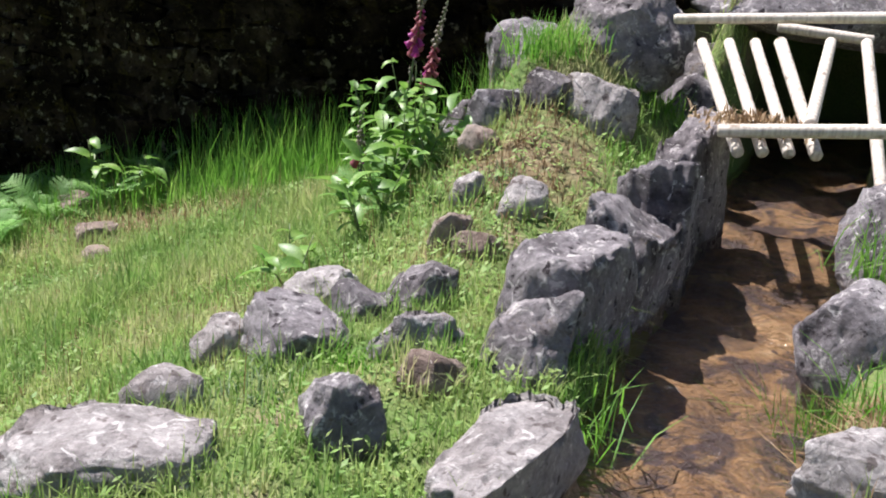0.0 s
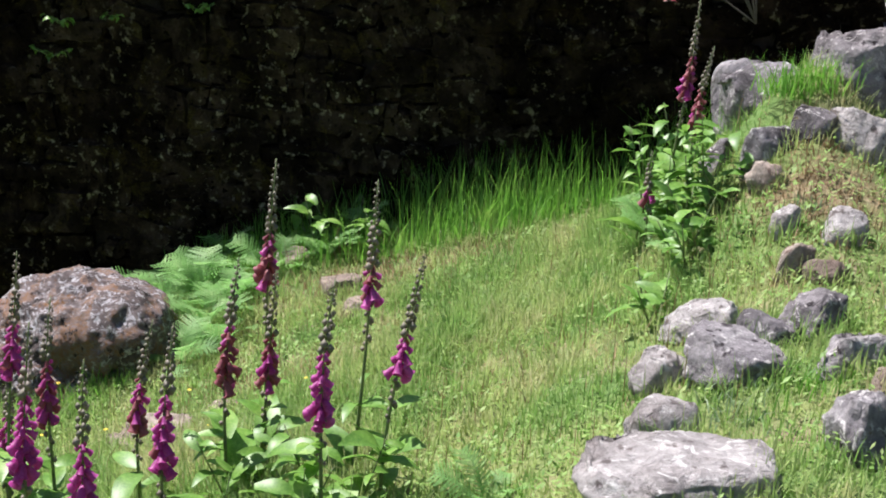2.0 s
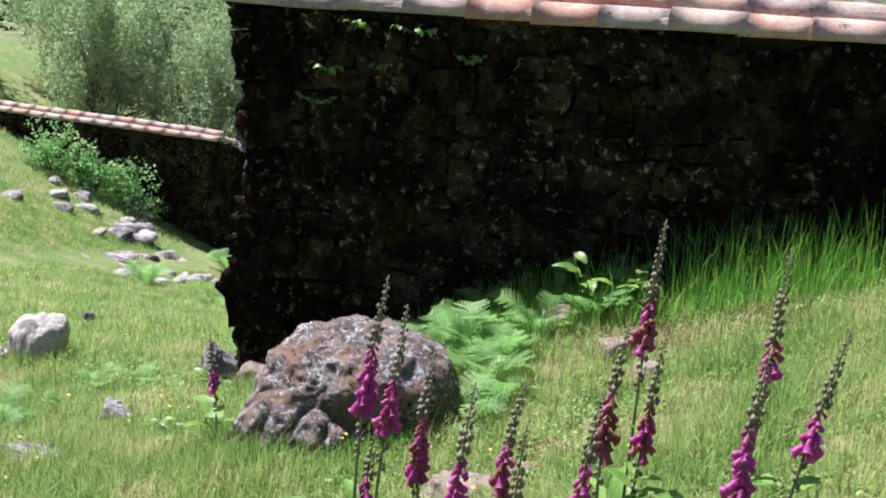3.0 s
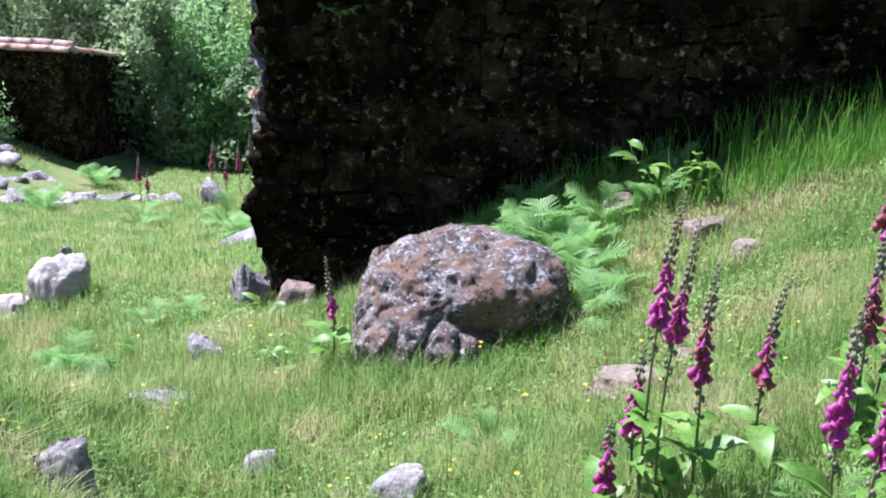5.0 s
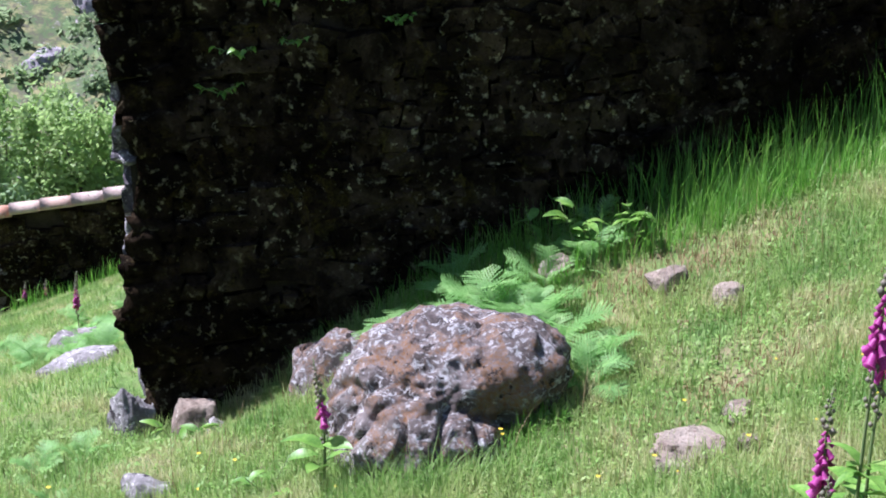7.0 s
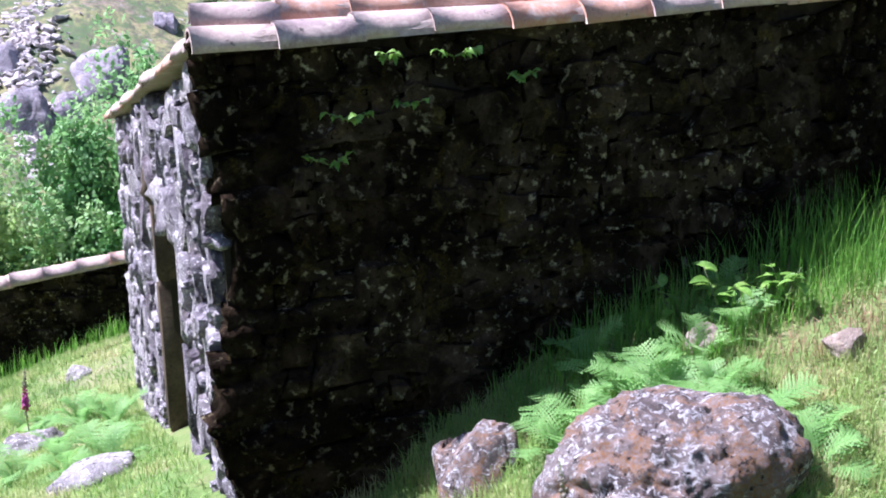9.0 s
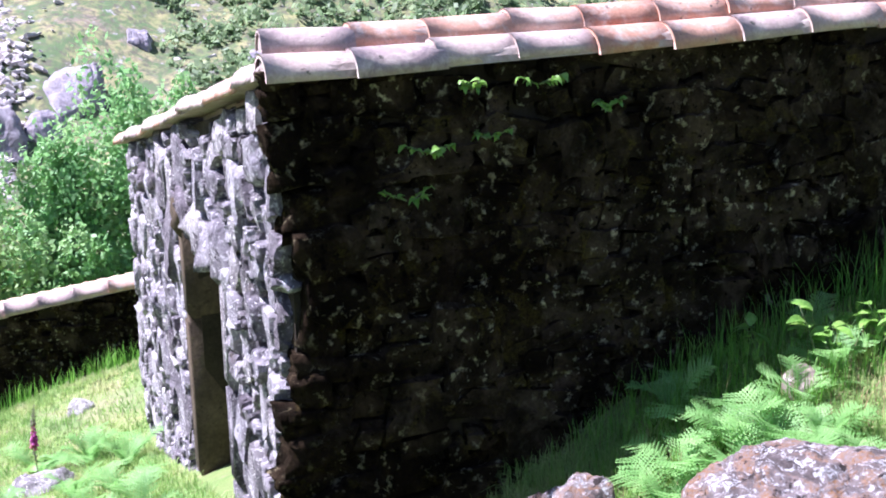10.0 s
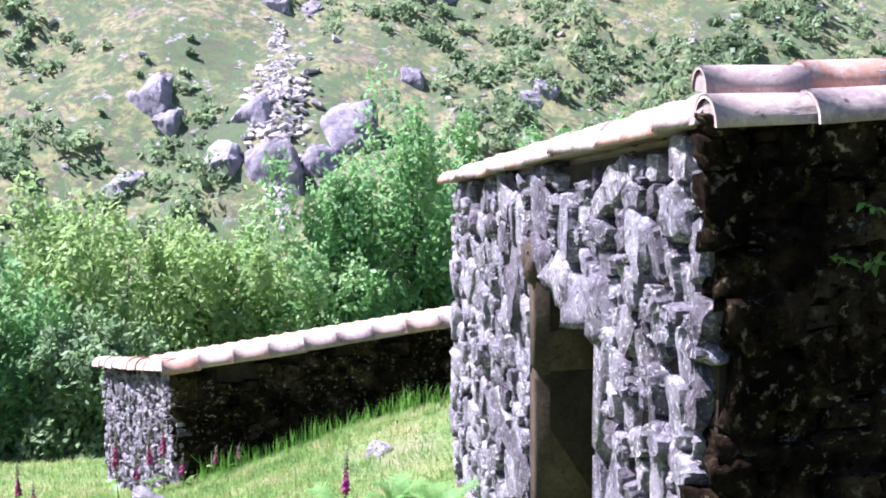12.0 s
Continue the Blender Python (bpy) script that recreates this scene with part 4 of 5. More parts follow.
def build_boulder():
    """A tilted domed cap that overhangs at one end, with a lower bulge in front and a lobe beside it."""
    core = Vector((1.62, -2.02, 0.62))
    lumps = (((1.72, -1.92, 0.72), (0.58, 0.46, 0.33)), ((2.00, -2.02, 0.82), (0.26, 0.34, 0.24)), ((1.50, -2.28, 0.46), (0.36, 0.26, 0.34)), ((1.72, -2.32, 0.46), (0.24, 0.22, 0.26)),
             ((1.26, -1.88, 0.52), (0.20, 0.26, 0.30)), ((1.50, -2.00, 0.40), (0.44, 0.42, 0.40)))

    def inside(p):
        total = 0.0
        for c, r in lumps:
            q = math.sqrt(sum(((p[k] - c[k]) / r[k]) ** 2 for k in range(3)))
            total += math.exp(-13 * (q - 1))
        return total > 1

    bm = bmesh.new()
    bmesh.ops.create_icosphere(bm, subdivisions=6, radius=1.0)
    for v in bm.verts:
        d = v.co.normalized()
        lo, hi = 0.05, 1.2
        for _ in range(13):
            mid = (lo + hi) / 2
            lo, hi = (mid, hi) if inside(core + d * mid) else (lo, mid)
        p = core + d * lo
        low = min(1.0, max(0.0, (1.04 - p.z) / 0.3))
        big = noise.fractal(p * 1.7 + Vector((4, 2, 1)), 0.9, 2.0, 4)
        small = noise.fractal(p * 8.0 + Vector((1, 7, 3)), 0.6, 2.1, 5)
        furrow = abs(noise.noise(Vector((p.x * 5.2 + 1.6 * p.z, p.y * 5.2, p.z * 1.8)) + Vector((3, 1, 6))))
        pit = abs(noise.noise(p * 14 + Vector((8, 2, 5))))
        p += d * (0.045 * big + 0.028 * small - 0.30 * low * max(0, 0.2 - furrow) - 0.02 * max(0, 0.22 - pit))
        v.co = p - core
    ob = new("boulder", from_bm("boulder", bm, BOULDER))
    ob.matrix_world = Matrix.Translation(core)
    FOOT.append((1.60, -1.95, 0.46))
    FOOT.append((1.60, -2.25, 0.28))
    tagged(ob, "big lichened boulder with brown moss in the meadow", "boulder")


build_boulder()
rock(1.12, -0.92, 0.52, 0.46, 0.42, 35, 6, BOULDER, "lichened rock between the boulder and the hut", sub=5)


# ---- wooden rack over the stream ----
def log_mesh(name, a, b, r0, r1, seed):
    a, b = Vector(a), Vector(b)
    n = 7
    pts = [a.lerp(b, i / (n - 1)) + 0.006 * Vector((noise.noise(Vector((seed, i, 0))), noise.noise(Vector((seed, i, 5))), noise.noise(Vector((seed, i, 9))))) for i in range(n)]
    rad = [(r0 + (r1 - r0) * i / (n - 1)) * (1 + 0.08 * noise.noise(Vector((seed, i * 0.7, 2)))) for i in range(n)]
    rad = [rad[0] * 0.8] + rad + [rad[-1] * 0.8]
    pts = [pts[0]] + [pts[0].lerp(pts[1], 0.06)] + pts[1:-1] + [pts[-1].lerp(pts[-2], 0.06), pts[-1]]
    return Pile().add(*tube(pts, rad, 10)).mesh(name, POLE)


def build_rack():
    rack = empty("wooden_rack", pose(6.7, -1.6, 1.72), "rack of bleached round poles across the stream", "rack")
    inv = rack.matrix_world.inverted()
    loc = lambda p: inv @ Vector(p)
    part("rail", log_mesh("rail", loc((6.02, -1.22, 2.542)), loc((7.55, -1.22, 2.75)), 0.024, 0.028, 1), rack)
    part("rail", log_mesh("rail", loc((6.33, -2.17, 2.267)), loc((7.55, -2.17, 2.445)), 0.028, 0.032, 2), rack)
    tops = ((6.168, 2.462), (6.291, 2.478), (6.409, 2.494), (6.522, 2.51), (6.746, 2.54), (6.90, 2.561), (7.2, 2.6))
    feet = ((6.426, 2.167), (6.525, 2.182), (6.63, 2.194), (6.738, 2.202), (6.69, 2.33), (7.03, 2.05), (7.3, 2.1))
    for k, ((x0, z0), (x1, z1)) in enumerate(zip(tops, feet)):
        part("pole", log_mesh("pole", loc((x0, -1.27, z0)), loc((x1, -2.10, z1)), 0.026 if k != 3 else 0.031, 0.028, 5 + k), rack)
    part("beam", log_mesh("beam", loc((6.50, -0.98, 2.53)), loc((6.95, -1.00, 2.525)), 0.026, 0.026, 30), rack, "short weathered beam behind the poles")
    part("post", log_mesh("post", loc((7.5, -1.26, 1.66)), loc((7.5, -1.25, 2.74)), 0.03, 0.026, 40), rack)
    part("post", log_mesh("post", loc((7.5, -2.21, 1.62)), loc((7.5, -2.20, 2.46)), 0.03, 0.028, 41), rack)


build_rack()


# ---- grass ----
def turf(x, y):
    """Where grass may grow: not on rocks, in the hut or in the stream."""
    ok = np.ones(x.shape, bool)
    for fx, fy, fr in FOOT:
        ok &= (x - fx) ** 2 + (y - fy) ** 2 > fr * fr
    ok &= ~((x > -0.03) & (x < 6.0) & (y > -0.02) & (y < 7.0))
    ok &= ~((np.abs(x - channel_mid(y)) < 0.36) & (y < 1.1) & (y > -6.3))
    w = y - 10.9
    u = x + 3.0 + 0.33 * w
    ok &= ~((u > 0) & (u < 7) & (w > -0.05) & (w < 4.1))
    ok &= ~((((x + 0.35) / 0.8) ** 2 + ((y - 8.5) / 1.2) ** 2 < 1) & (RNG.uniform(0, 1, x.shape) < 0.5))
    return ok


def wave(x, y, k, ph):
    return 0.5 + 0.25 * (np.sin(k * x + ph + 1.7 * np.sin(0.6 * k * y)) + np.sin(k * 1.13 * y - ph + 1.3 * np.sin(0.7 * k * x + ph)))


def blades(name, label, x, y, length, width, mat, lean=0.45, z=None):
    """Grass: each blade is a bent, tapered strip."""
    n = len(x)
    z0 = land(x, y) - 0.01 if z is None else z
    a = RNG.uniform(0, 2 * np.pi, n)
    b = a + RNG.uniform(-0.9, 0.9, n)
    bend = np.abs(RNG.normal(0, lean, n))
    wx, wy = np.cos(a) * width / 2, np.sin(a) * width / 2
    dx, dy = -np.sin(b) * bend, np.cos(b) * bend
    v = np.zeros((n, 5, 3), np.float32)
    for k, (t, w) in enumerate(((0, 1), (0, -1), (0.55, -0.75), (0.55, 0.75), (1, 0))):
        out = t ** 1.8
        v[:, k, 0] = x + wx * w + dx * out * length
        v[:, k, 1] = y + wy * w + dy * out * length
        v[:, k, 2] = z0 + length * t * np.sqrt(np.maximum(0.1, 1 - 0.5 * bend ** 2 * t))
    i = np.arange(n)[:, None] * 5
    tri = np.concatenate([i + [0, 1, 2], i + [0, 2, 3], i + [3, 2, 4]], 1)
    ob = new(name, mesh_fast(name, v.reshape(-1, 3), tri, 3, mat))
    return tagged(ob, label, "grass", kind="stuff")


def scatter(x0, x1, y0, y1, per):
    n = int((x1 - x0) * (y1 - y0) * per)
    return RNG.uniform(x0, x1, n), RNG.uniform(y0, y1, n)


WEED = leaf_mat("meadow_weed", [(0.3, (0.13, 0.27, 0.05)), (0.5, (0.26, 0.42, 0.10)), (0.66, (0.42, 0.50, 0.20))], 0.45, 5)


def build_grass():
    x, y = scatter(-3.8, 6.4, -6.2, 0.2, 5600)
    fade = np.clip((y + 6.2) / 0.9 - 0.4 * wave(x, y, 2.3, 0.7), 0, 1) * np.clip((x + 3.8) / 0.7, 0, 1)
    dry = wave(x, y, 1.9, 0.4) * 0.6 + wave(x, y, 5.1, 2.0) * 0.4
    bare = np.exp(-((x - 3.2) ** 2 / 0.5 + (y + 1.15) ** 2 / 0.10)) + np.exp(-((x - 2.9) ** 2 / 0.12 + (y + 2.6) ** 2 / 0.05)) + 1.2 * np.exp(-((x - 5.55) ** 2 / 0.25 + (y + 2.1) ** 2 / 1.0))
    ok = turf(x, y) & (RNG.uniform(0, 1, len(x)) < fade * (0.38 + 0.75 * dry - 0.75 * bare))
    x, y, dry = x[ok], y[ok], dry[ok]
    size = (0.04 + 0.10 * dry) * RNG.uniform(0.45, 1.7, len(x)) * (1 + 0.5 * (y < -2.6) * (x < 4)) * np.where(x > 4.6, 0.75, 1.0)
    blades("meadow_grass", "short bright green meadow grass with dry patches", x, y, size, 0.0065, GRASS, 0.7)
    # longer fringe round the stones
    fx, fy = [], []
    for cx, cy, cr in FOOT:
        if -3 < cx < 7.4 and -5 < cy < 1:
            k = int(420 * cr / 0.12 * 0.35) + 40
            a, d = RNG.uniform(0, 2 * np.pi, k), cr * RNG.uniform(1.05, 1.7, k)
            fx.append(cx + d * np.cos(a))
            fy.append(cy + d * np.sin(a))
    x, y = np.concatenate(fx), np.concatenate(fy)
    ok = turf(x, y) & (RNG.uniform(0, 1, len(x)) < 0.25 + 0.9 * wave(x, y, 6, 0.9))
    x, y = x[ok], y[ok]
    blades("fringe_grass", "longer grass growing round the stones", x, y, RNG.uniform(0.05, 0.16, len(x)), 0.006, GRASS, 0.6)
    # small broad weeds
    n = 60000
    x, y = RNG.uniform(-3.2, 6.2, n), RNG.uniform(-5.4, -0.3, n)
    ok = turf(x, y) & (wave(x, y, 2.8, 4.0) * 0.6 + wave(x, y, 9, 1.0) * 0.4 + RNG.uniform(-0.2, 0.2, n) > 0.52)
    x, y = x[ok], y[ok]
    n = len(x)
    a, s, up = RNG.uniform(0, 2 * np.pi, n), RNG.uniform(0.006, 0.02, n), RNG.uniform(0.02, 0.075, n)
    z = land(x, y) + up
    c, d, tilt = np.cos(a), np.sin(a), RNG.normal(0, 0.5, n) * s
    v = np.stack([np.stack([x - c * s, y - d * s, z - tilt], 1), np.stack([x + d * s * 0.45, y - c * s * 0.45, z], 1), np.stack([x + c * s, y + d * s, z + tilt], 1), np.stack([x - d * s * 0.45, y + c * s * 0.45, z], 1)], 1)
    tagged(new("meadow_weeds", mesh_fast("meadow_weeds", v.reshape(-1, 3), np.arange(4 * n), 4, WEED)), "small broad-leaved weeds in the meadow", "weeds", kind="stuff")
    x, y = scatter(-3.2, 5.2, -5.6, -0.2, 45)
    ok = turf(x, y) & (wave(x, y, 2.4, 1.1) > 0.45)
    x, y = x[ok], y[ok]
    blades("seeding_grass", "thin seed-bearing grass stalks above the meadow", x, y, RNG.uniform(0.14, 0.3, len(x)), 0.004, STRAW, 0.25)
    # turf round the track and beyond the stream
    x = np.concatenate([RNG.uniform(-9, 12, 130000), RNG.uniform(7.3, 12, 26000), RNG.uniform(-9, -3.2, 30000)])
    y = np.concatenate([RNG.uniform(-11.5, -5.1, 130000), RNG.uniform(-5.4, 2, 26000), RNG.uniform(-5.4, 0.3, 30000)])
    ok = turf(x, y) & (RNG.uniform(0, 1, len(x)) < 0.5 + 0.7 * wave(x, y, 1.3, 2.0))
    x, y = x[ok], y[ok]
    blades("meadow_grass", "short green grass along the track", x, y, RNG.uniform(0.05, 0.13, len(x)), 0.009, GRASS, 0.85)
    # slope below the hut
    x, y = scatter(-11, 0.2, 0.2, 13.8, 1500)
    ok = turf(x, y) & ((x < -0.1) | (y > 7.0)) & (RNG.uniform(0, 1, len(x)) < 0.35 + 0.8 * wave(x, y, 1.4, 3.0))
    x, y = x[ok], y[ok]
    blades("meadow_grass", "green grass on the slope below the hut", x, y, RNG.uniform(0.05, 0.13, len(x)), 0.010, GRASS, 0.9)
    x, y = scatter(-16, 6, 7.1, 19, 420)
    ok = turf(x, y) & ((x < -0.2) | (y > 7.2))
    x, y = x[ok], y[ok]
    blades("meadow_grass", "green grass in the lower meadow", x, y, RNG.uniform(0.05, 0.13, len(x)), 0.014, GRASS, 0.9)
    # tall grass at the foot of the walls
    x, y = scatter(0.9, 5.2, -0.95, -0.08, 2300)
    ok = turf(x, y) & (RNG.uniform(0, 1, len(x)) < step(0.6, 2.2, x) * (0.1 + 0.9 * wave(x, y, 4, 0.3)))
    x, y = x[ok], y[ok]
    blades("tall_grass", "tall fresh grass along the hut's shaded wall", x, y, RNG.uniform(0.08, 0.42, len(x)) * (0.7 + 0.65 * step(1.8, 3.6, x)) * np.where(y < -0.6, 0.7, 1.0), 0.0065, TALL, 0.38)
    u, w = scatter(0.2, 6.9, -0.7, -0.1, 420)
    blades("tall_grass", "tall grass along the low shed", u - 3.0, w + 10.9, RNG.uniform(0.12, 0.42, len(u)) * (0.5 + 0.7 * wave(u, w, 5, 1.0)), 0.014, TALL, 0.3)


build_grass()


def tuft(x, y, n, size, label="arching green grass tuft", mat=TALL, spread=0.07):
    px, py = x + RNG.normal(0, spread, n), y + RNG.normal(0, spread, n)
    ob = blades("grass_tuft", label, px - x, py - y, RNG.uniform(0.5, 1.1, n) * size, 0.007, mat, 0.75, np.full(n, -0.02))
    ob.location = (x, y, float(land(x, y)))
    ob["category"] = "grass tuft"


for tx, ty, tn, ts in ((6.83, -3.50, 150, 0.30), (6.95, -3.72, 60, 0.22), (7.05, -2.55, 90, 0.28), (6.12, -4.02, 40, 0.24), (6.10, -3.85, 30, 0.2), (5.42, -1.32, 140, 0.22),
                      (5.55, -1.35, 120, 0.22), (6.05, -1.25, 90, 0.2), (5.95, -1.85, 60, 0.16), (5.7, -3.95, 70, 0.14), (5.45, -4.1, 70, 0.12), (6.0, -0.2, 80, 0.25), (6.9, 0.1, 90, 0.25), (1.95, -2.45, 60, 0.2), (2.1, -2.35, 60, 0.2)):
    tuft(tx, ty, tn, ts)
tuft(5.3, -4.2, 160, 0.07, "low grey-green rosette plants", SILVER, 0.13)
tuft(5.5, -2.3, 60, 0.09, "small grey-green rosette", SILVER, 0.05)


def litter():
    n = 2200
    x, y = RNG.uniform(6.72, 7.4, n), RNG.uniform(-4.5, -3.6, n)
    ob = blades("dry_litter", "dry brown twigs and leaf litter", x, y, RNG.uniform(0.03, 0.12, n), 0.006, STRAW, 1.6)
    ob["category"] = "litter"
    spots = ((3.3, -1.2, 0.55, 0.22, 2600), (2.95, -2.6, 0.3, 0.15, 700), (3.6, -2.2, 0.5, 0.3, 1000), (5.5, -2.2, 0.2, 0.5, 1500), (4.0, -3.2, 0.5, 0.35, 900), (1.0, -3.5, 0.7, 0.3, 900))
    x = np.concatenate([RNG.normal(a, c, k) for a, b, c, d, k in spots])
    y = np.concatenate([RNG.normal(b, d, k) for a, b, c, d, k in spots])
    ok = turf(x, y)
    x, y = x[ok], y[ok]
    ob = blades("dry_grass", "dry straw-coloured grass in worn patches", x, y, RNG.uniform(0.03, 0.10, len(x)), 0.006, STRAW, 0.9)
    n = 500
    x, y = RNG.normal(6.48, 0.10, n), RNG.normal(-2.0, 0.05, n)
    ob = blades("dry_litter", "dead leaves caught on the wooden rack", x, y, RNG.uniform(0.02, 0.06, n), 0.012, STRAW, 1.2, np.full(n, 2.245) + RNG.uniform(0, 0.05, n))
    ob["category"] = "litter"


litter()


# ---- leaves, ferns, foxgloves ----
def leaf_mesh(name, length, width, mat, droop=0.35, rows=6, wave_=0.0):
    vs, fs = [], []
    for i in range(rows + 1):
        t = i / rows
        w = width / 2 * (math.sin(math.pi * min(1, t * 0.92 + 0.08) ** 0.8) + 0.02)
        z = length * (0.35 * t - droop * t * t)
        x = length * t * (1 - 0.12 * t)
        k = wave_ * math.sin(9 * t)
        vs += [(x, -w, z + 0.25 * w + k * w), (x, 0, z), (x, w, z + 0.25 * w - k * w)]
        if i:
            o = 3 * i
            fs += [(o - 3, o, o + 1, o - 2), (o - 2, o + 1, o + 2, o - 1)]
    return mesh_np(name, vs, fs, mat)


def frond_mesh(length, seed, pairs=15):
    p = Pile()
    r = random.Random(seed)
    curve = lambda t: Vector((length * t * (1 - 0.18 * t), 0, length * (0.62 * t - 0.55 * t * t)))
    p.add(*tube([curve(i / 8) for i in range(9)], [0.005 * (1 - 0.85 * i / 8) for i in range(9)], 4))
    for i in range(pairs):
        t = 0.12 + 0.86 * i / (pairs - 1)
        span = length * 0.30 * math.sin(math.pi * (0.16 + 0.84 * (1 - t)) ** 0.9) + 0.006
        base, fwd = curve(t), (curve(min(1, t + 0.02)) - curve(t)).normalized()
        up = Vector((0, 1, 0)).cross(fwd) * -1
        for s in (-1, 1):
            d = (Vector((0, s, 0)) + fwd * r.uniform(0.3, 0.5) + up * r.uniform(-0.02, 0.14)).normalized()
            teeth = max(3, int(span / 0.02))
            for j in range(teeth):
                q = j / teeth
                c = base + d * span * q
                w = 0.014 * (1 - q) + 0.004
                e = d * span / teeth * 1.05
                p.add([c - fwd * w * 0.2, c + fwd * w + e * 0.5, c + e, c - fwd * w + e * 0.5], [(0, 1, 2, 3)])
    return p.mesh("frond", FERN, False)


FRONDS = [frond_mesh(l, i) for i, l in enumerate((0.42, 0.50, 0.36, 0.46))]


def fern(x, y, n, size, seed, label="fresh green fern with arching fronds", z=None):
    r = random.Random(seed)
    ob = empty("fern", pose(x, y, float(land(x, y)) if z is None else z, 0, 0, r.uniform(0, 360)), label, "fern")
    for k in range(n):
        f = part("frond", r.choice(FRONDS), ob)
        s = size * r.uniform(0.7, 1.15)
        f.matrix_local = pose(0, 0, -0.01, 0, 0, 360 * k / n + r.uniform(-25, 25)) @ pose(0.02, 0, 0, 0, r.uniform(-58, -12), 0) @ pose(0, 0, 0, r.uniform(-20, 20), 0, 0) @ Matrix.Diagonal((s, s, s, 1))
    return ob


for k, (fx, fy, n, s) in enumerate(((2.75, -0.72, 8, 0.7), (1.85, -1.25, 12, 0.8), (2.12, -1.15, 12, 0.85), (1.52, -1.2, 11, 0.75), (2.35, -1.25, 10, 0.65), (1.72, -0.95, 10, 0.8), (2.02, -0.9, 11, 0.85), (2.45, -0.85, 9, 0.75), (2.2, -1.4, 9, 0.6), (2.36, -2.1, 8, 0.85), (2.32, -1.65, 8, 0.9), (2.5, -1.9, 6, 0.6),
                                    (4.86, -1.95, 9, 0.6), (4.74, -1.6, 8, 0.7), (4.95, -2.2, 8, 0.5), (1.98, -3.48, 8, 0.5), (-0.55, 2.75, 9, 0.9), (-0.9, 3.3, 9, 0.9), (-0.6, 4.0, 9, 1.0), (-1.3, 3.6, 8, 0.8), (-1.6, 4.6, 8, 0.9),
                                    (-0.78, -1.85, 9, 0.8), (-0.6, -2.1, 8, 0.7), (-0.35, -1.72, 6, 0.5), (-0.52, -1.1, 7, 0.55), (-0.3, -0.9, 6, 0.45), (-0.7, 6.6, 9, 1.2), (-0.4, 5.6, 9, 1.2), (-1.2, 6.7, 8, 1.1), (-0.95, 4.7, 8, 1.0), (-2.26, 6.2, 8, 1.0), (2.0, -0.4, 7, 0.8), (2.9, -0.35, 7, 0.7), (3.3, -4.5, 7, 0.6), (3.0, -4.75, 8, 0.6), (4.45, -4.5, 6, 0.5), (-5.6, 8.2, 8, 1.2), (-6.1, 9.0, 8, 1.2), (-3.4, 6.2, 7, 1.0), (-7.4, 14.4, 9, 1.6))):
    fern(fx, fy, n, s, 100 + k)

LEAVES = [leaf_mesh("leaf", 0.24, 0.085, LEAF, 0.45, 6, 0.12), leaf_mesh("leaf", 0.19, 0.07, LEAF, 0.25, 6, 0.1), leaf_mesh("leaf", 0.14, 0.05, LEAF, 0.55, 5, 0.1)]


def bell_mesh(mat):
    vs, fs = [], []
    prof = ((0.0, 0.005), (0.008, 0.009), (0.024, 0.0125), (0.038, 0.0135), (0.046, 0.0185))
    for i, (l, rad) in enumerate(prof):
        for k in range(8):
            a = 2 * math.pi * k / 8
            vs.append((l, rad * math.cos(a), rad * math.sin(a) - 2.5 * l * l))
    for i in range(len(prof) - 1):
        fs += [(i * 8 + k, i * 8 + (k + 1) % 8, i * 8 + 8 + (k + 1) % 8, i * 8 + 8 + k) for k in range(8)]
    fs.append(tuple(reversed(range(8))))
    return mesh_np("bell", vs, fs, mat)


BELLS = {"fresh": bell_mesh(BELL), "faded": bell_mesh(FADED)}


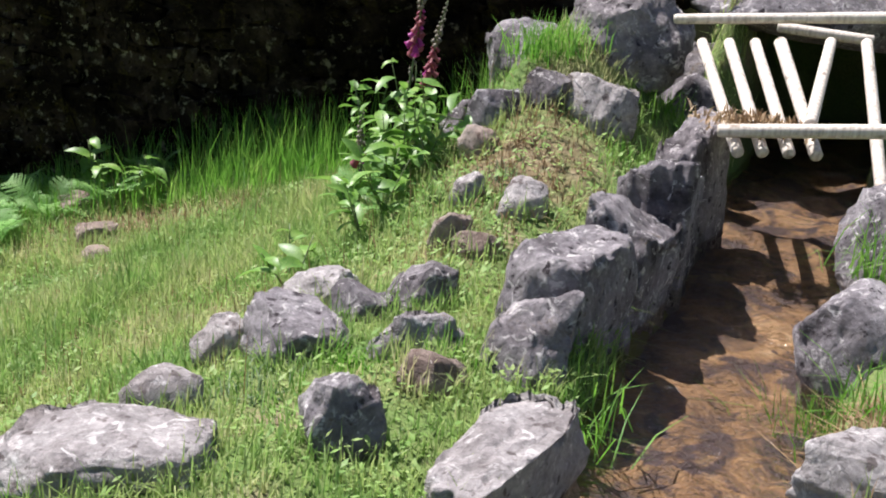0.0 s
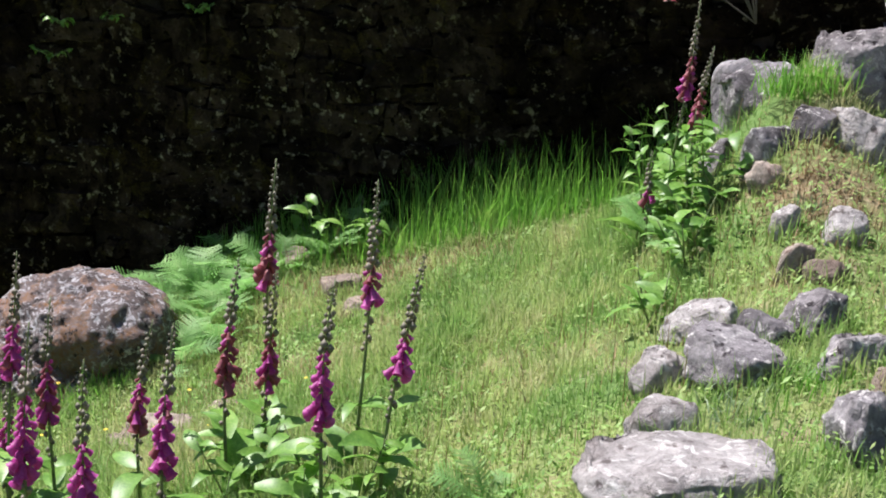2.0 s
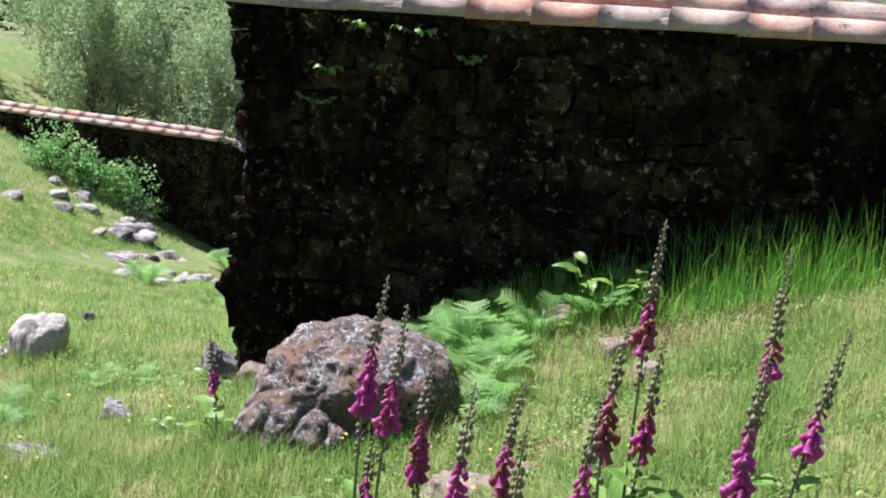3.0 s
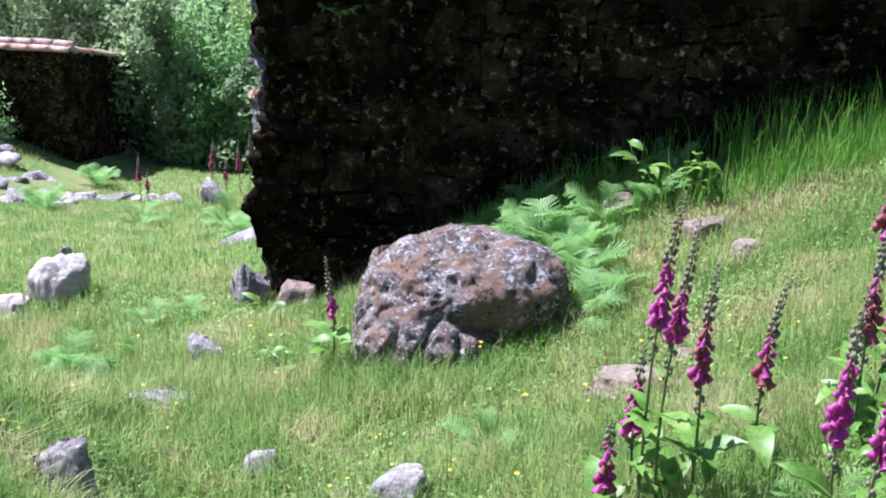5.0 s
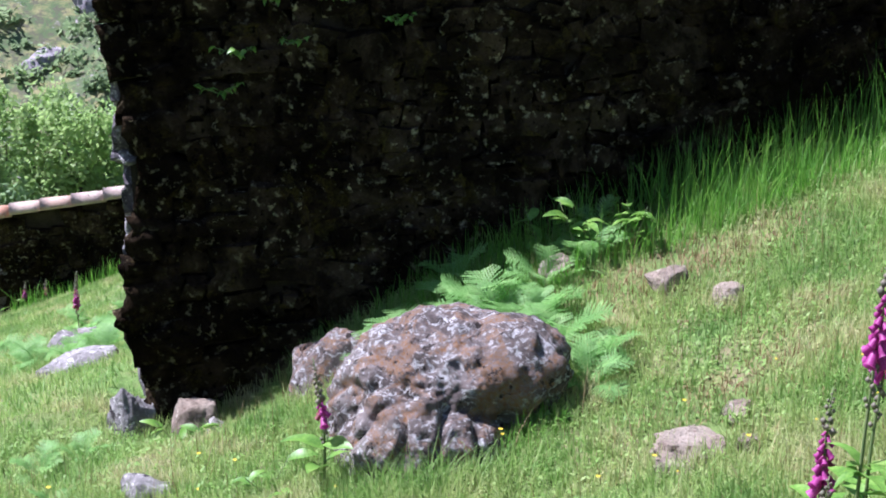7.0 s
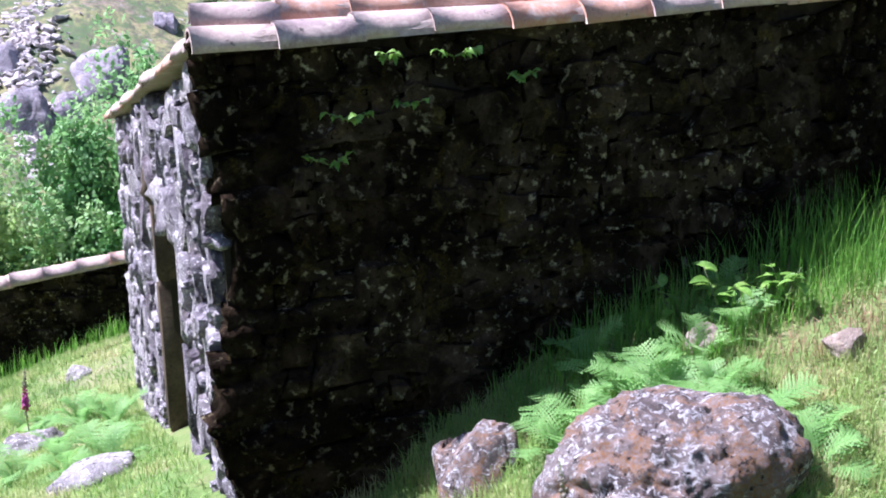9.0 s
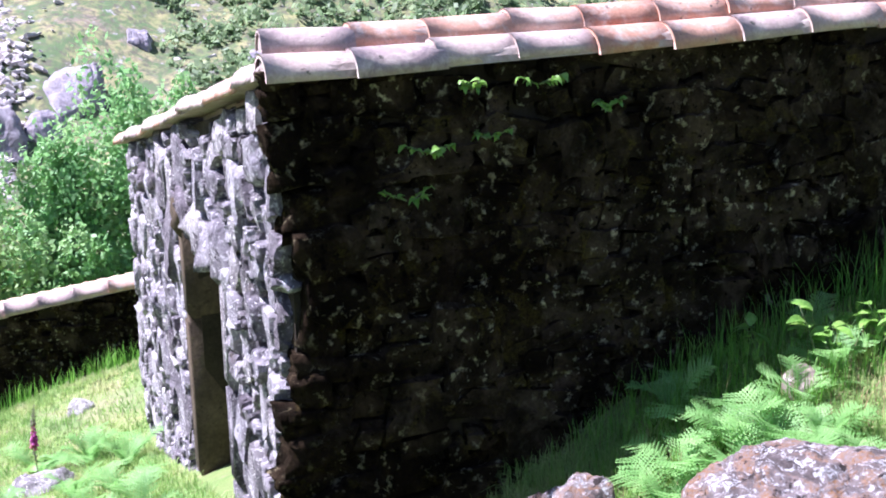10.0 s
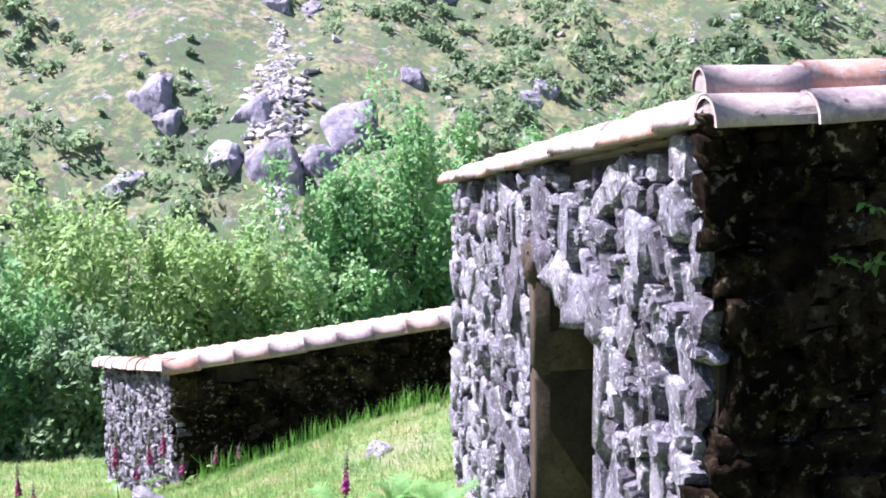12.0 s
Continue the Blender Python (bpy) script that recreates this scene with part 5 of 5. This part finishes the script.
def foxglove(x, y, top, seed, bloom=0.4, leaves=7, lean=(0.0, 0.0), fresh=0.75, size=1.0, label="tall foxglove with magenta bells"):
    """bloom: share of the spike in flower; below it seed pods, above it buds."""
    r = random.Random(seed)
    g = float(land(x, y))
    h = max(0.25, top - g)
    ob = empty("foxglove", pose(x, y, g, 0, 0, r.uniform(0, 360)), label, "foxglove")
    inv = ob.matrix_world.to_3x3().inverted()
    tip = inv @ Vector((lean[0], lean[1], 0))
    at = lambda t: Vector((tip.x * t * t + 0.012 * math.sin(5 * t + seed), tip.y * t * t + 0.012 * math.cos(4 * t + seed), h * t))
    part("stem", Pile().add(*tube([at(i / 10) for i in range(11)], [0.0085 * (1 - 0.75 * i / 10) * size for i in range(11)], 6)).mesh("stem", STEM), ob)
    lo = 1 - min(0.64, 0.62 / h)
    first = lo + (1 - lo) * 0.34 * (1 - bloom * 0.5)
    up = first + (1 - first) * (0.2 + 0.6 * bloom)
    cal = Pile()
    n = int((1 - lo) * h / 0.0085)
    for i in range(n):
        t = lo + (1 - lo) * i / n
        a = 2.4 * i + r.uniform(-0.4, 0.4)
        d = Vector((math.cos(a), math.sin(a), 0))
        if t < first or t > up:
            if t < first and i % 2:
                continue
            k = (0.010 if t < first else 0.0125 * (1.1 - 0.8 * (t - up) / max(0.01, 1 - up))) * size * r.uniform(0.8, 1.2)
            c = at(t) + d * (0.004 + 0.9 * k) + Vector((0, 0, -0.5 * k))
            vs = [c + Vector(q) * k for q in ((1, 0, 0), (-1, 0, 0), (0, 1, 0), (0, -1, 0), (0, 0, 1.2), (0, 0, -1.5))]
            cal.add(vs, [(0, 2, 4), (2, 1, 4), (1, 3, 4), (3, 0, 4), (2, 0, 5), (1, 2, 5), (3, 1, 5), (0, 3, 5)])
        else:
            b = part("bell", BELLS["fresh" if r.random() < fresh else "faded"], ob)
            q = (t - first) / max(0.01, up - first)
            s = size * r.uniform(0.85, 1.15) * (1.2 - 0.75 * q)
            b.matrix_local = Matrix.Translation(at(t)) @ pose(0, 0, 0, 0, 0, math.degrees(a)) @ pose(0.004, 0, 0, 0, r.uniform(28, 60), 0) @ Matrix.Diagonal((s, s, s, 1))
    tagged(part("bud_spike", cal.mesh("bud_spike", BUD), ob, "pale buds and seed pods"), kind="stuff")
    for k in range(leaves):
        lf = part("leaf", r.choice(LEAVES), ob)
        t = r.uniform(0.0, 0.42)
        s = r.uniform(0.85, 1.5) * (1.15 - t)
        lf.matrix_local = Matrix.Translation(at(t)) @ pose(0, 0, 0, 0, 0, 137 * k + r.uniform(-20, 20)) @ pose(0, 0, 0, r.uniform(-25, 25), r.uniform(-35, 15), 0) @ Matrix.Diagonal((s, s, s, 1))
    return ob


for k, (x, y, z, bl, lv, ln, fr) in enumerate((
        (2.62, -4.40, 2.20, 0.45, 9, (0.10, 0), 0.85), (2.70, -4.36, 2.10, 0.35, 8, (0.06, 0), 0.8), (2.82, -4.30, 1.93, 0.5, 8, (0.05, 0), 0.7), (3.06, -4.10, 1.80, 0.4, 4, (0.08, 0), 0.6),
        (2.60, -4.22, 1.55, 0.6, 8, (0.03, 0), 0.9), (2.52, -4.45, 1.35, 0.7, 6, (0.0, 0), 0.9), (3.18, -5.06, 2.16, 0.55, 9, (0.03, 0), 0.95),
        (3.46, -4.76, 2.08, 0.5, 8, (0.05, 0), 0.9), (3.30, -5.0, 2.05, 0.4, 7, (0.05, 0), 0.9),
        (3.90, -4.54, 2.20, 0.5, 9, (0.05, 0), 0.9), (3.90, -4.07, 2.40, 0.15, 8, (0.06, 0), 0.6), (4.05, -4.25, 2.22, 0.25, 8, (0.10, 0), 0.6), (3.47, -3.87, 2.38, 0.35, 9, (0.06, 0), 0.35),
        (3.42, -4.12, 2.08, 0.45, 9, (0.05, 0), 0.4), (3.52, -4.02, 2.02, 0.4, 8, (0.06, 0), 0.3), (4.86, -1.68, 2.78, 0.35, 7, (0.05, 0), 0.2),
        (4.94, -1.60, 2.55, 0.4, 7, (0.06, 0), 0.2), (4.76, -2.02, 2.10, 0.05, 6, (0.02, 0), 0.5), (1.02, -2.32, 1.05, 0.12, 4, (-0.03, 0), 0.7))):
    foxglove(x, y, z, 300 + k, bl, lv, ln, fr)
for k, (x, y, z) in enumerate(((-1.22, 6.05, -1.04), (-3.75, 10.3, -2.15), (-3.35, 10.4, -2.2), (-3.2, 10.5, -2.1), (-2.95, 10.2, -2.5), (-2.55, 10.4, -2.5), (-2.25, 10.45, -2.5), (-4.7, 9.9, -2.6), (-4.9, 10.1, -2.4), (-3.5, 10.2, -2.45))):
    foxglove(x, y, z, 400 + k, 0.5, 4, (0.03, 0), 0.45, 1.05, "foxglove in flower in the lower meadow")


def leafy_plant(x, y, h, n, seed, label="bright green broad-leaved plant", mesh_set=None, z=None, spread=0.05):
    r = random.Random(seed)
    ob = empty("leafy_plant", pose(x, y, float(land(x, y)) if z is None else z), label, "plant")
    for k in range(3):
        a = r.uniform(0, 6.3)
        tip = Vector((0.14 * math.cos(a), 0.14 * math.sin(a), h * r.uniform(0.75, 1.05)))
        base = Vector((r.gauss(0, spread), r.gauss(0, spread), 0))
        part("stem", Pile().add(*tube([base + tip * (i / 5) for i in range(6)], [0.005 * (1 - 0.12 * i) for i in range(6)], 5)).mesh("stem", STEM), ob)
        for j in range(n // 3):
            lf = part("leaf", r.choice(mesh_set or LEAVES), ob)
            s = r.uniform(0.45, 0.85)
            lf.matrix_local = Matrix.Translation(base + tip * r.uniform(0.15, 1.0)) @ pose(0, 0, 0, 0, 0, r.uniform(0, 360)) @ pose(0, 0, 0, r.uniform(-30, 30), r.uniform(-30, 25), 0) @ Matrix.Diagonal((s, s, s, 1))
    return ob


for k, (x, y, h, n) in enumerate(((3.05, -0.72, 0.3, 21), (2.75, -0.62, 0.36, 27), (2.62, -0.45, 0.28, 18), (2.9, -0.6, 0.26, 15), (4.80, -1.85, 0.55, 36), (4.92, -1.95, 0.5, 30), (4.98, -1.75, 0.6, 30), (5.05, -1.95, 0.4, 24), (5.02, -2.35, 0.34, 24), (4.98, -2.65, 0.28, 21), (4.86, -3.1, 0.2, 15), (4.98, -2.15, 0.3, 21),
                                  (2.68, -4.28, 0.3, 24), (2.78, -4.5, 0.28, 24), (3.25, -5.0, 0.35, 30), (3.4, -4.9, 0.3, 24), (3.9, -4.3, 0.4, 30), (3.75, -4.4, 0.35, 27), (3.55, -4.1, 0.4, 27), (3.4, -4.3, 0.3, 24), (0.2, -0.75, 0.18, 12), (0.75, -2.3, 0.15, 12))):
    leafy_plant(x, y, h, n, 500 + k)
LEAVES_SMALL = [leaf_mesh("leaf", 0.05, 0.022, FADED, 0.4, 4)]


def dry_branch(x, y, z, seed):
    r = random.Random(seed)
    ob = empty("dry_branch", pose(x, y, z), "thin reddish-leaved branch beside the hut wall", "branch")
    root = Vector((0.30, 0.05, -0.12))
    for k in range(6):
        tip = Vector((r.uniform(-0.32, 0.25), r.uniform(-0.1, 0.1), r.uniform(-0.05, 0.16)))
        mid = root.lerp(tip, 0.5) + Vector((0, 0, 0.12))
        pts = [root, root.lerp(mid, 0.5), mid, mid.lerp(tip, 0.5), tip]
        part("twig", Pile().add(*tube(pts, [0.006, 0.005, 0.004, 0.003, 0.002], 5)).mesh("twig", BARK), ob)
        for j in range(7):
            lf = part("leaf", LEAVES_SMALL[0], ob)
            q = r.uniform(0.2, 1.0)
            lf.matrix_local = Matrix.Translation(mid.lerp(tip, q)) @ pose(0, 0, 0, r.uniform(-40, 40), r.uniform(-60, 30), r.uniform(0, 360))


dry_branch(4.92, -0.6, 2.66, 5)
SPRIG = leaf_mesh("leaf", 0.07, 0.045, LEAF, 0.9, 4)
# small plants rooted in the wall
for k, (x, z) in enumerate(((0.94, 2.46), (1.32, 2.46), (0.72, 2.15), (0.60, 1.92), (1.05, 2.2), (1.7, 2.3))):
    leafy_plant(x, -0.12, 0.06, 24, 560 + k, "small green plant rooted in the wall", [SPRIG], z, 0.02)


def daisies():
    p = Pile()
    x, y = scatter(-0.6, 3.4, -4.3, -1.6, 5)
    for a, b in zip(x, y):
        z = float(land(a, b)) + R.uniform(0.08, 0.16)
        s = R.uniform(0.006, 0.013)
        p.add([(a + s * math.cos(k), b + s * math.sin(k), z + R.uniform(-0.002, 0.002)) for k in range(6)], [(0, 1, 2, 3, 4, 5)])
    tagged(new("yellow_flowers", p.mesh("yellow_flowers", YELLOW, False)), "scattered small yellow meadow flowers", "flowers", kind="stuff")


daisies()


# ---- shrubs and trees ----
def crown_mesh(name, size, count, leaf, mat, seed, clumps=64, flat=0.5):
    g = np.random.default_rng(seed)
    c = g.normal(0, 1, (clumps, 3))
    c /= np.linalg.norm(c, axis=1)[:, None]
    c *= g.uniform(0.35, 0.95, (clumps, 1))
    c[:, 2] = np.abs(c[:, 2]) * 1.1 - 0.12
    rad = g.uniform(0.10, 0.30, clumps)
    which = g.integers(0, clumps, count)
    d = g.normal(0, 1, (count, 3))
    d /= np.linalg.norm(d, axis=1)[:, None]
    p = (c[which] + d * (rad[which] * g.uniform(0.55, 1.05, count))[:, None]) * np.array(size)
    a = g.normal(0, 1, (count, 3))
    a /= np.linalg.norm(a, axis=1)[:, None]
    b = np.cross(a, g.normal(0, 1, (count, 3)))
    b /= np.linalg.norm(b, axis=1)[:, None] + 1e-9
    s = leaf * g.uniform(0.6, 1.3, (count, 1))
    v = np.stack([p - a * s, p + b * s * flat, p + a * s, p - b * s * flat], 1).reshape(-1, 3)
    return mesh_fast(name, v, np.arange(count * 4), 4, mat), c * np.array(size)


def shrub(x, y, size, count, leaf, mat, seed, name="shrub", label="dense green shrub behind the sheds", category="shrub", flat=0.5, trunk=0.0):
    z = float(land(x, y))
    ob = empty(name, pose(x, y, z), label, category)
    me, c = crown_mesh("crown", size, count, leaf, mat, seed, flat=flat)
    part("crown", me, ob).location = (0, 0, trunk + size[2] * 0.12)
    r = random.Random(seed)
    wood = Pile()
    base = Vector((0, 0, -0.15))
    for k in range(9):
        e = Vector(c[r.randrange(len(c))]) + Vector((0, 0, trunk + size[2] * 0.12))
        m = base.lerp(e, 0.5) + Vector((r.uniform(-0.15, 0.15), r.uniform(-0.15, 0.15), 0.25)) * size[0] * 0.3
        wood.add(*tube([base, base.lerp(m, 0.55), m, e], [0.05 * size[2] * 0.5 + 0.01, 0.035 * size[2] * 0.5, 0.02 * size[2] * 0.5, 0.006], 6))
    part("trunk", wood.mesh("trunk", BARK), ob)


SPOTS = ((-9.2, 21.5, (2.2, 1.8, 3.8), WILLOW, 3600), (-6.8, 21.0, (2.0, 1.7, 3.8), SHRUB2, 3600), (-4.6, 20.6, (2.0, 1.7, 3.7), SHRUB2, 3800), (-2.4, 21.2, (2.0, 1.7, 3.8), SHRUB2, 3800), (-0.4, 21.6, (1.9, 1.6, 3.9), SHRUB, 3800),
         (1.6, 22.2, (2.0, 1.7, 4.2), SHRUB, 4200), (3.6, 22.8, (2.0, 1.7, 3.7), SHRUB, 3600), (6.0, 23.5, (2.2, 1.8, 3.4), SHRUB, 3000), (-8.3, 19.2, (2.0, 1.5, 3.3), WILLOW, 4200), (-6.4, 19.4, (2.0, 1.5, 3.0), SHRUB, 4000), (-4.9, 18.4, (1.5, 1.2, 2.0), WILLOW, 2800))
for k, (x, y, s, m, n) in enumerate(SPOTS):
    shrub(x, y, (s[0] * 1.1, s[1], s[2] * 1.25), int(n * 4.2), 0.085, m, 700 + k, label="dense sunlit shrub with light green leaves" if m is SHRUB2 else "dense dark green leafy shrub")
for k, (x, y, s) in enumerate(((-12.5, 22.5, (2.8, 2.2, 4.6)), (-16.0, 23.0, (2.8, 2.2, 5.0)), (-10.6, 20.8, (2.0, 1.8, 4.0)), (-14.2, 20.6, (2.0, 1.8, 3.8)))):
    shrub(x, y, s, 20000, 0.08, WILLOW, 740 + k, "willow_tree", "grey-green willow with thin branches", "tree", 0.22, 0.9)
shrub(-19.5, 20.0, (2.4, 2.2, 5.5), 4500, 0.10, SHRUB, 760, "broadleaf_tree", "bright green leafy tree beside the shed", "tree", 0.5, 0.8)
for k, (x, y) in enumerate(((-11.2, 15.4), (-10.3, 15.6), (-12.0, 15.2))):
    shrub(x, y, (0.8, 0.6, 1.1), 1500, 0.05, SHRUB, 770 + k, label="low green bush against the shed wall")


def hillside():
    """Scrub, scree and outcrops of the far slope."""
    g = np.random.default_rng(5)
    ground = lambda x, y: land(x, y) + np.where(y > 28, 0.5 * np.sin(x * 0.31 + y * 0.2) + 0.35 * np.sin(x * 0.8 - y * 0.6), 0)
    n = 9000
    x, y = g.uniform(-42, 26, n), g.uniform(29, 62, n)
    keep = (wave(x, y, 0.22, 0.8) + 0.5 * wave(x, y, 0.6, 2.2) + g.uniform(-0.4, 0.4, n) > 0.80) & ~((np.abs(x + 0.7) < 2.2) & (y < 46)) & ~((x > 0.5) & (x < 5) & (y < 44))
    x, y = x[keep], y[keep]
    vs = []
    for a, b in zip(x, y):
        s = g.uniform(0.1, 0.8) ** 1.7 + 0.07
        k = int(16 + 60 * s)
        p = g.normal(0, 0.42, (k, 3)) * s
        p[:, 2] = np.abs(p[:, 2]) * 0.9
        p += (a, b, float(ground(a, b)))
        u = g.normal(0, 1, (k, 3)) * 0.07
        w = g.normal(0, 1, (k, 3)) * 0.07
        vs.append(np.stack([p - u, p + w, p + u, p - w], 1).reshape(-1, 3))
    v = np.concatenate(vs)
    tagged(new("hillside_scrub", mesh_fast("hillside_scrub", v, np.arange(len(v)), 4, SCRUB)), "low scrub scattered over the far hillside", "scrub", kind="stuff")
    p = Pile()
    t = stone_variant(90, SCREE, 0.2, 0.3, False)
    cv, cf = [q.co for q in t.vertices], [tuple(q.vertices) for q in t.polygons]
    for i in range(860):
        f = g.uniform(0, 1)
        a, b = -1.0 + 0.6 * f + g.normal(0, 0.10 + 0.52 * math.sin(math.pi * min(1, f * 1.05)) ** 2), 34.2 + 10.6 * f
        if i > 620:
            a, b = g.uniform(-30, 22), g.uniform(32, 56)
        s = g.uniform(0.2, 0.4) ** 2 * (1.0 if i > 620 else 0.85)
        p.add(cv, cf, Matrix.Translation((a, b, float(ground(a, b)) - 0.01)) @ pose(0, 0, 0, *g.uniform(-40, 40, 3)) @ Matrix.Diagonal((s * 1.3, s, s * 0.55, 1)))
    tagged(new("scree", p.mesh("scree", SCREE, False)), "pale loose scree down the far hillside", "scree", kind="stuff")
    for i, (a, b, w, h) in enumerate(((-4.9, 40.6, 1.5, 1.5), (-4.3, 39.6, 1.0, 1.0), (-2.6, 36.9, 1.2, 1.1), (-1.0, 36.4, 1.5, 1.8), (1.2, 38.2, 1.7, 1.8), (0.5, 36.6, 0.9, 1.2), (-1.4, 38.6, 1.0, 1.4), (-6.0, 37.2, 1.3, 0.8), (-0.3, 46.2, 0.9, 1.0), (0.8, 46.2, 0.9, 1.0), (4.2, 41.6, 0.8, 0.9), (6.2, 47.0, 1.2, 1.0), (9.0, 40.4, 0.7, 0.9), (8.2, 39.8, 0.8, 0.7), (-26, 38, 2.4, 2.2), (-30, 39, 2.6, 2.4))):
        rock(a, b, w * 1.5, w * 1.7, h * 0.75, 20 * i, 800 + i, OUTCROP, "purple-grey outcrop on the far hillside", 0.4, deep=w * 1.6, z=float(ground(a, b)), name="outcrop", category="outcrop", sub=5, group="hillside outcrops")


hillside()
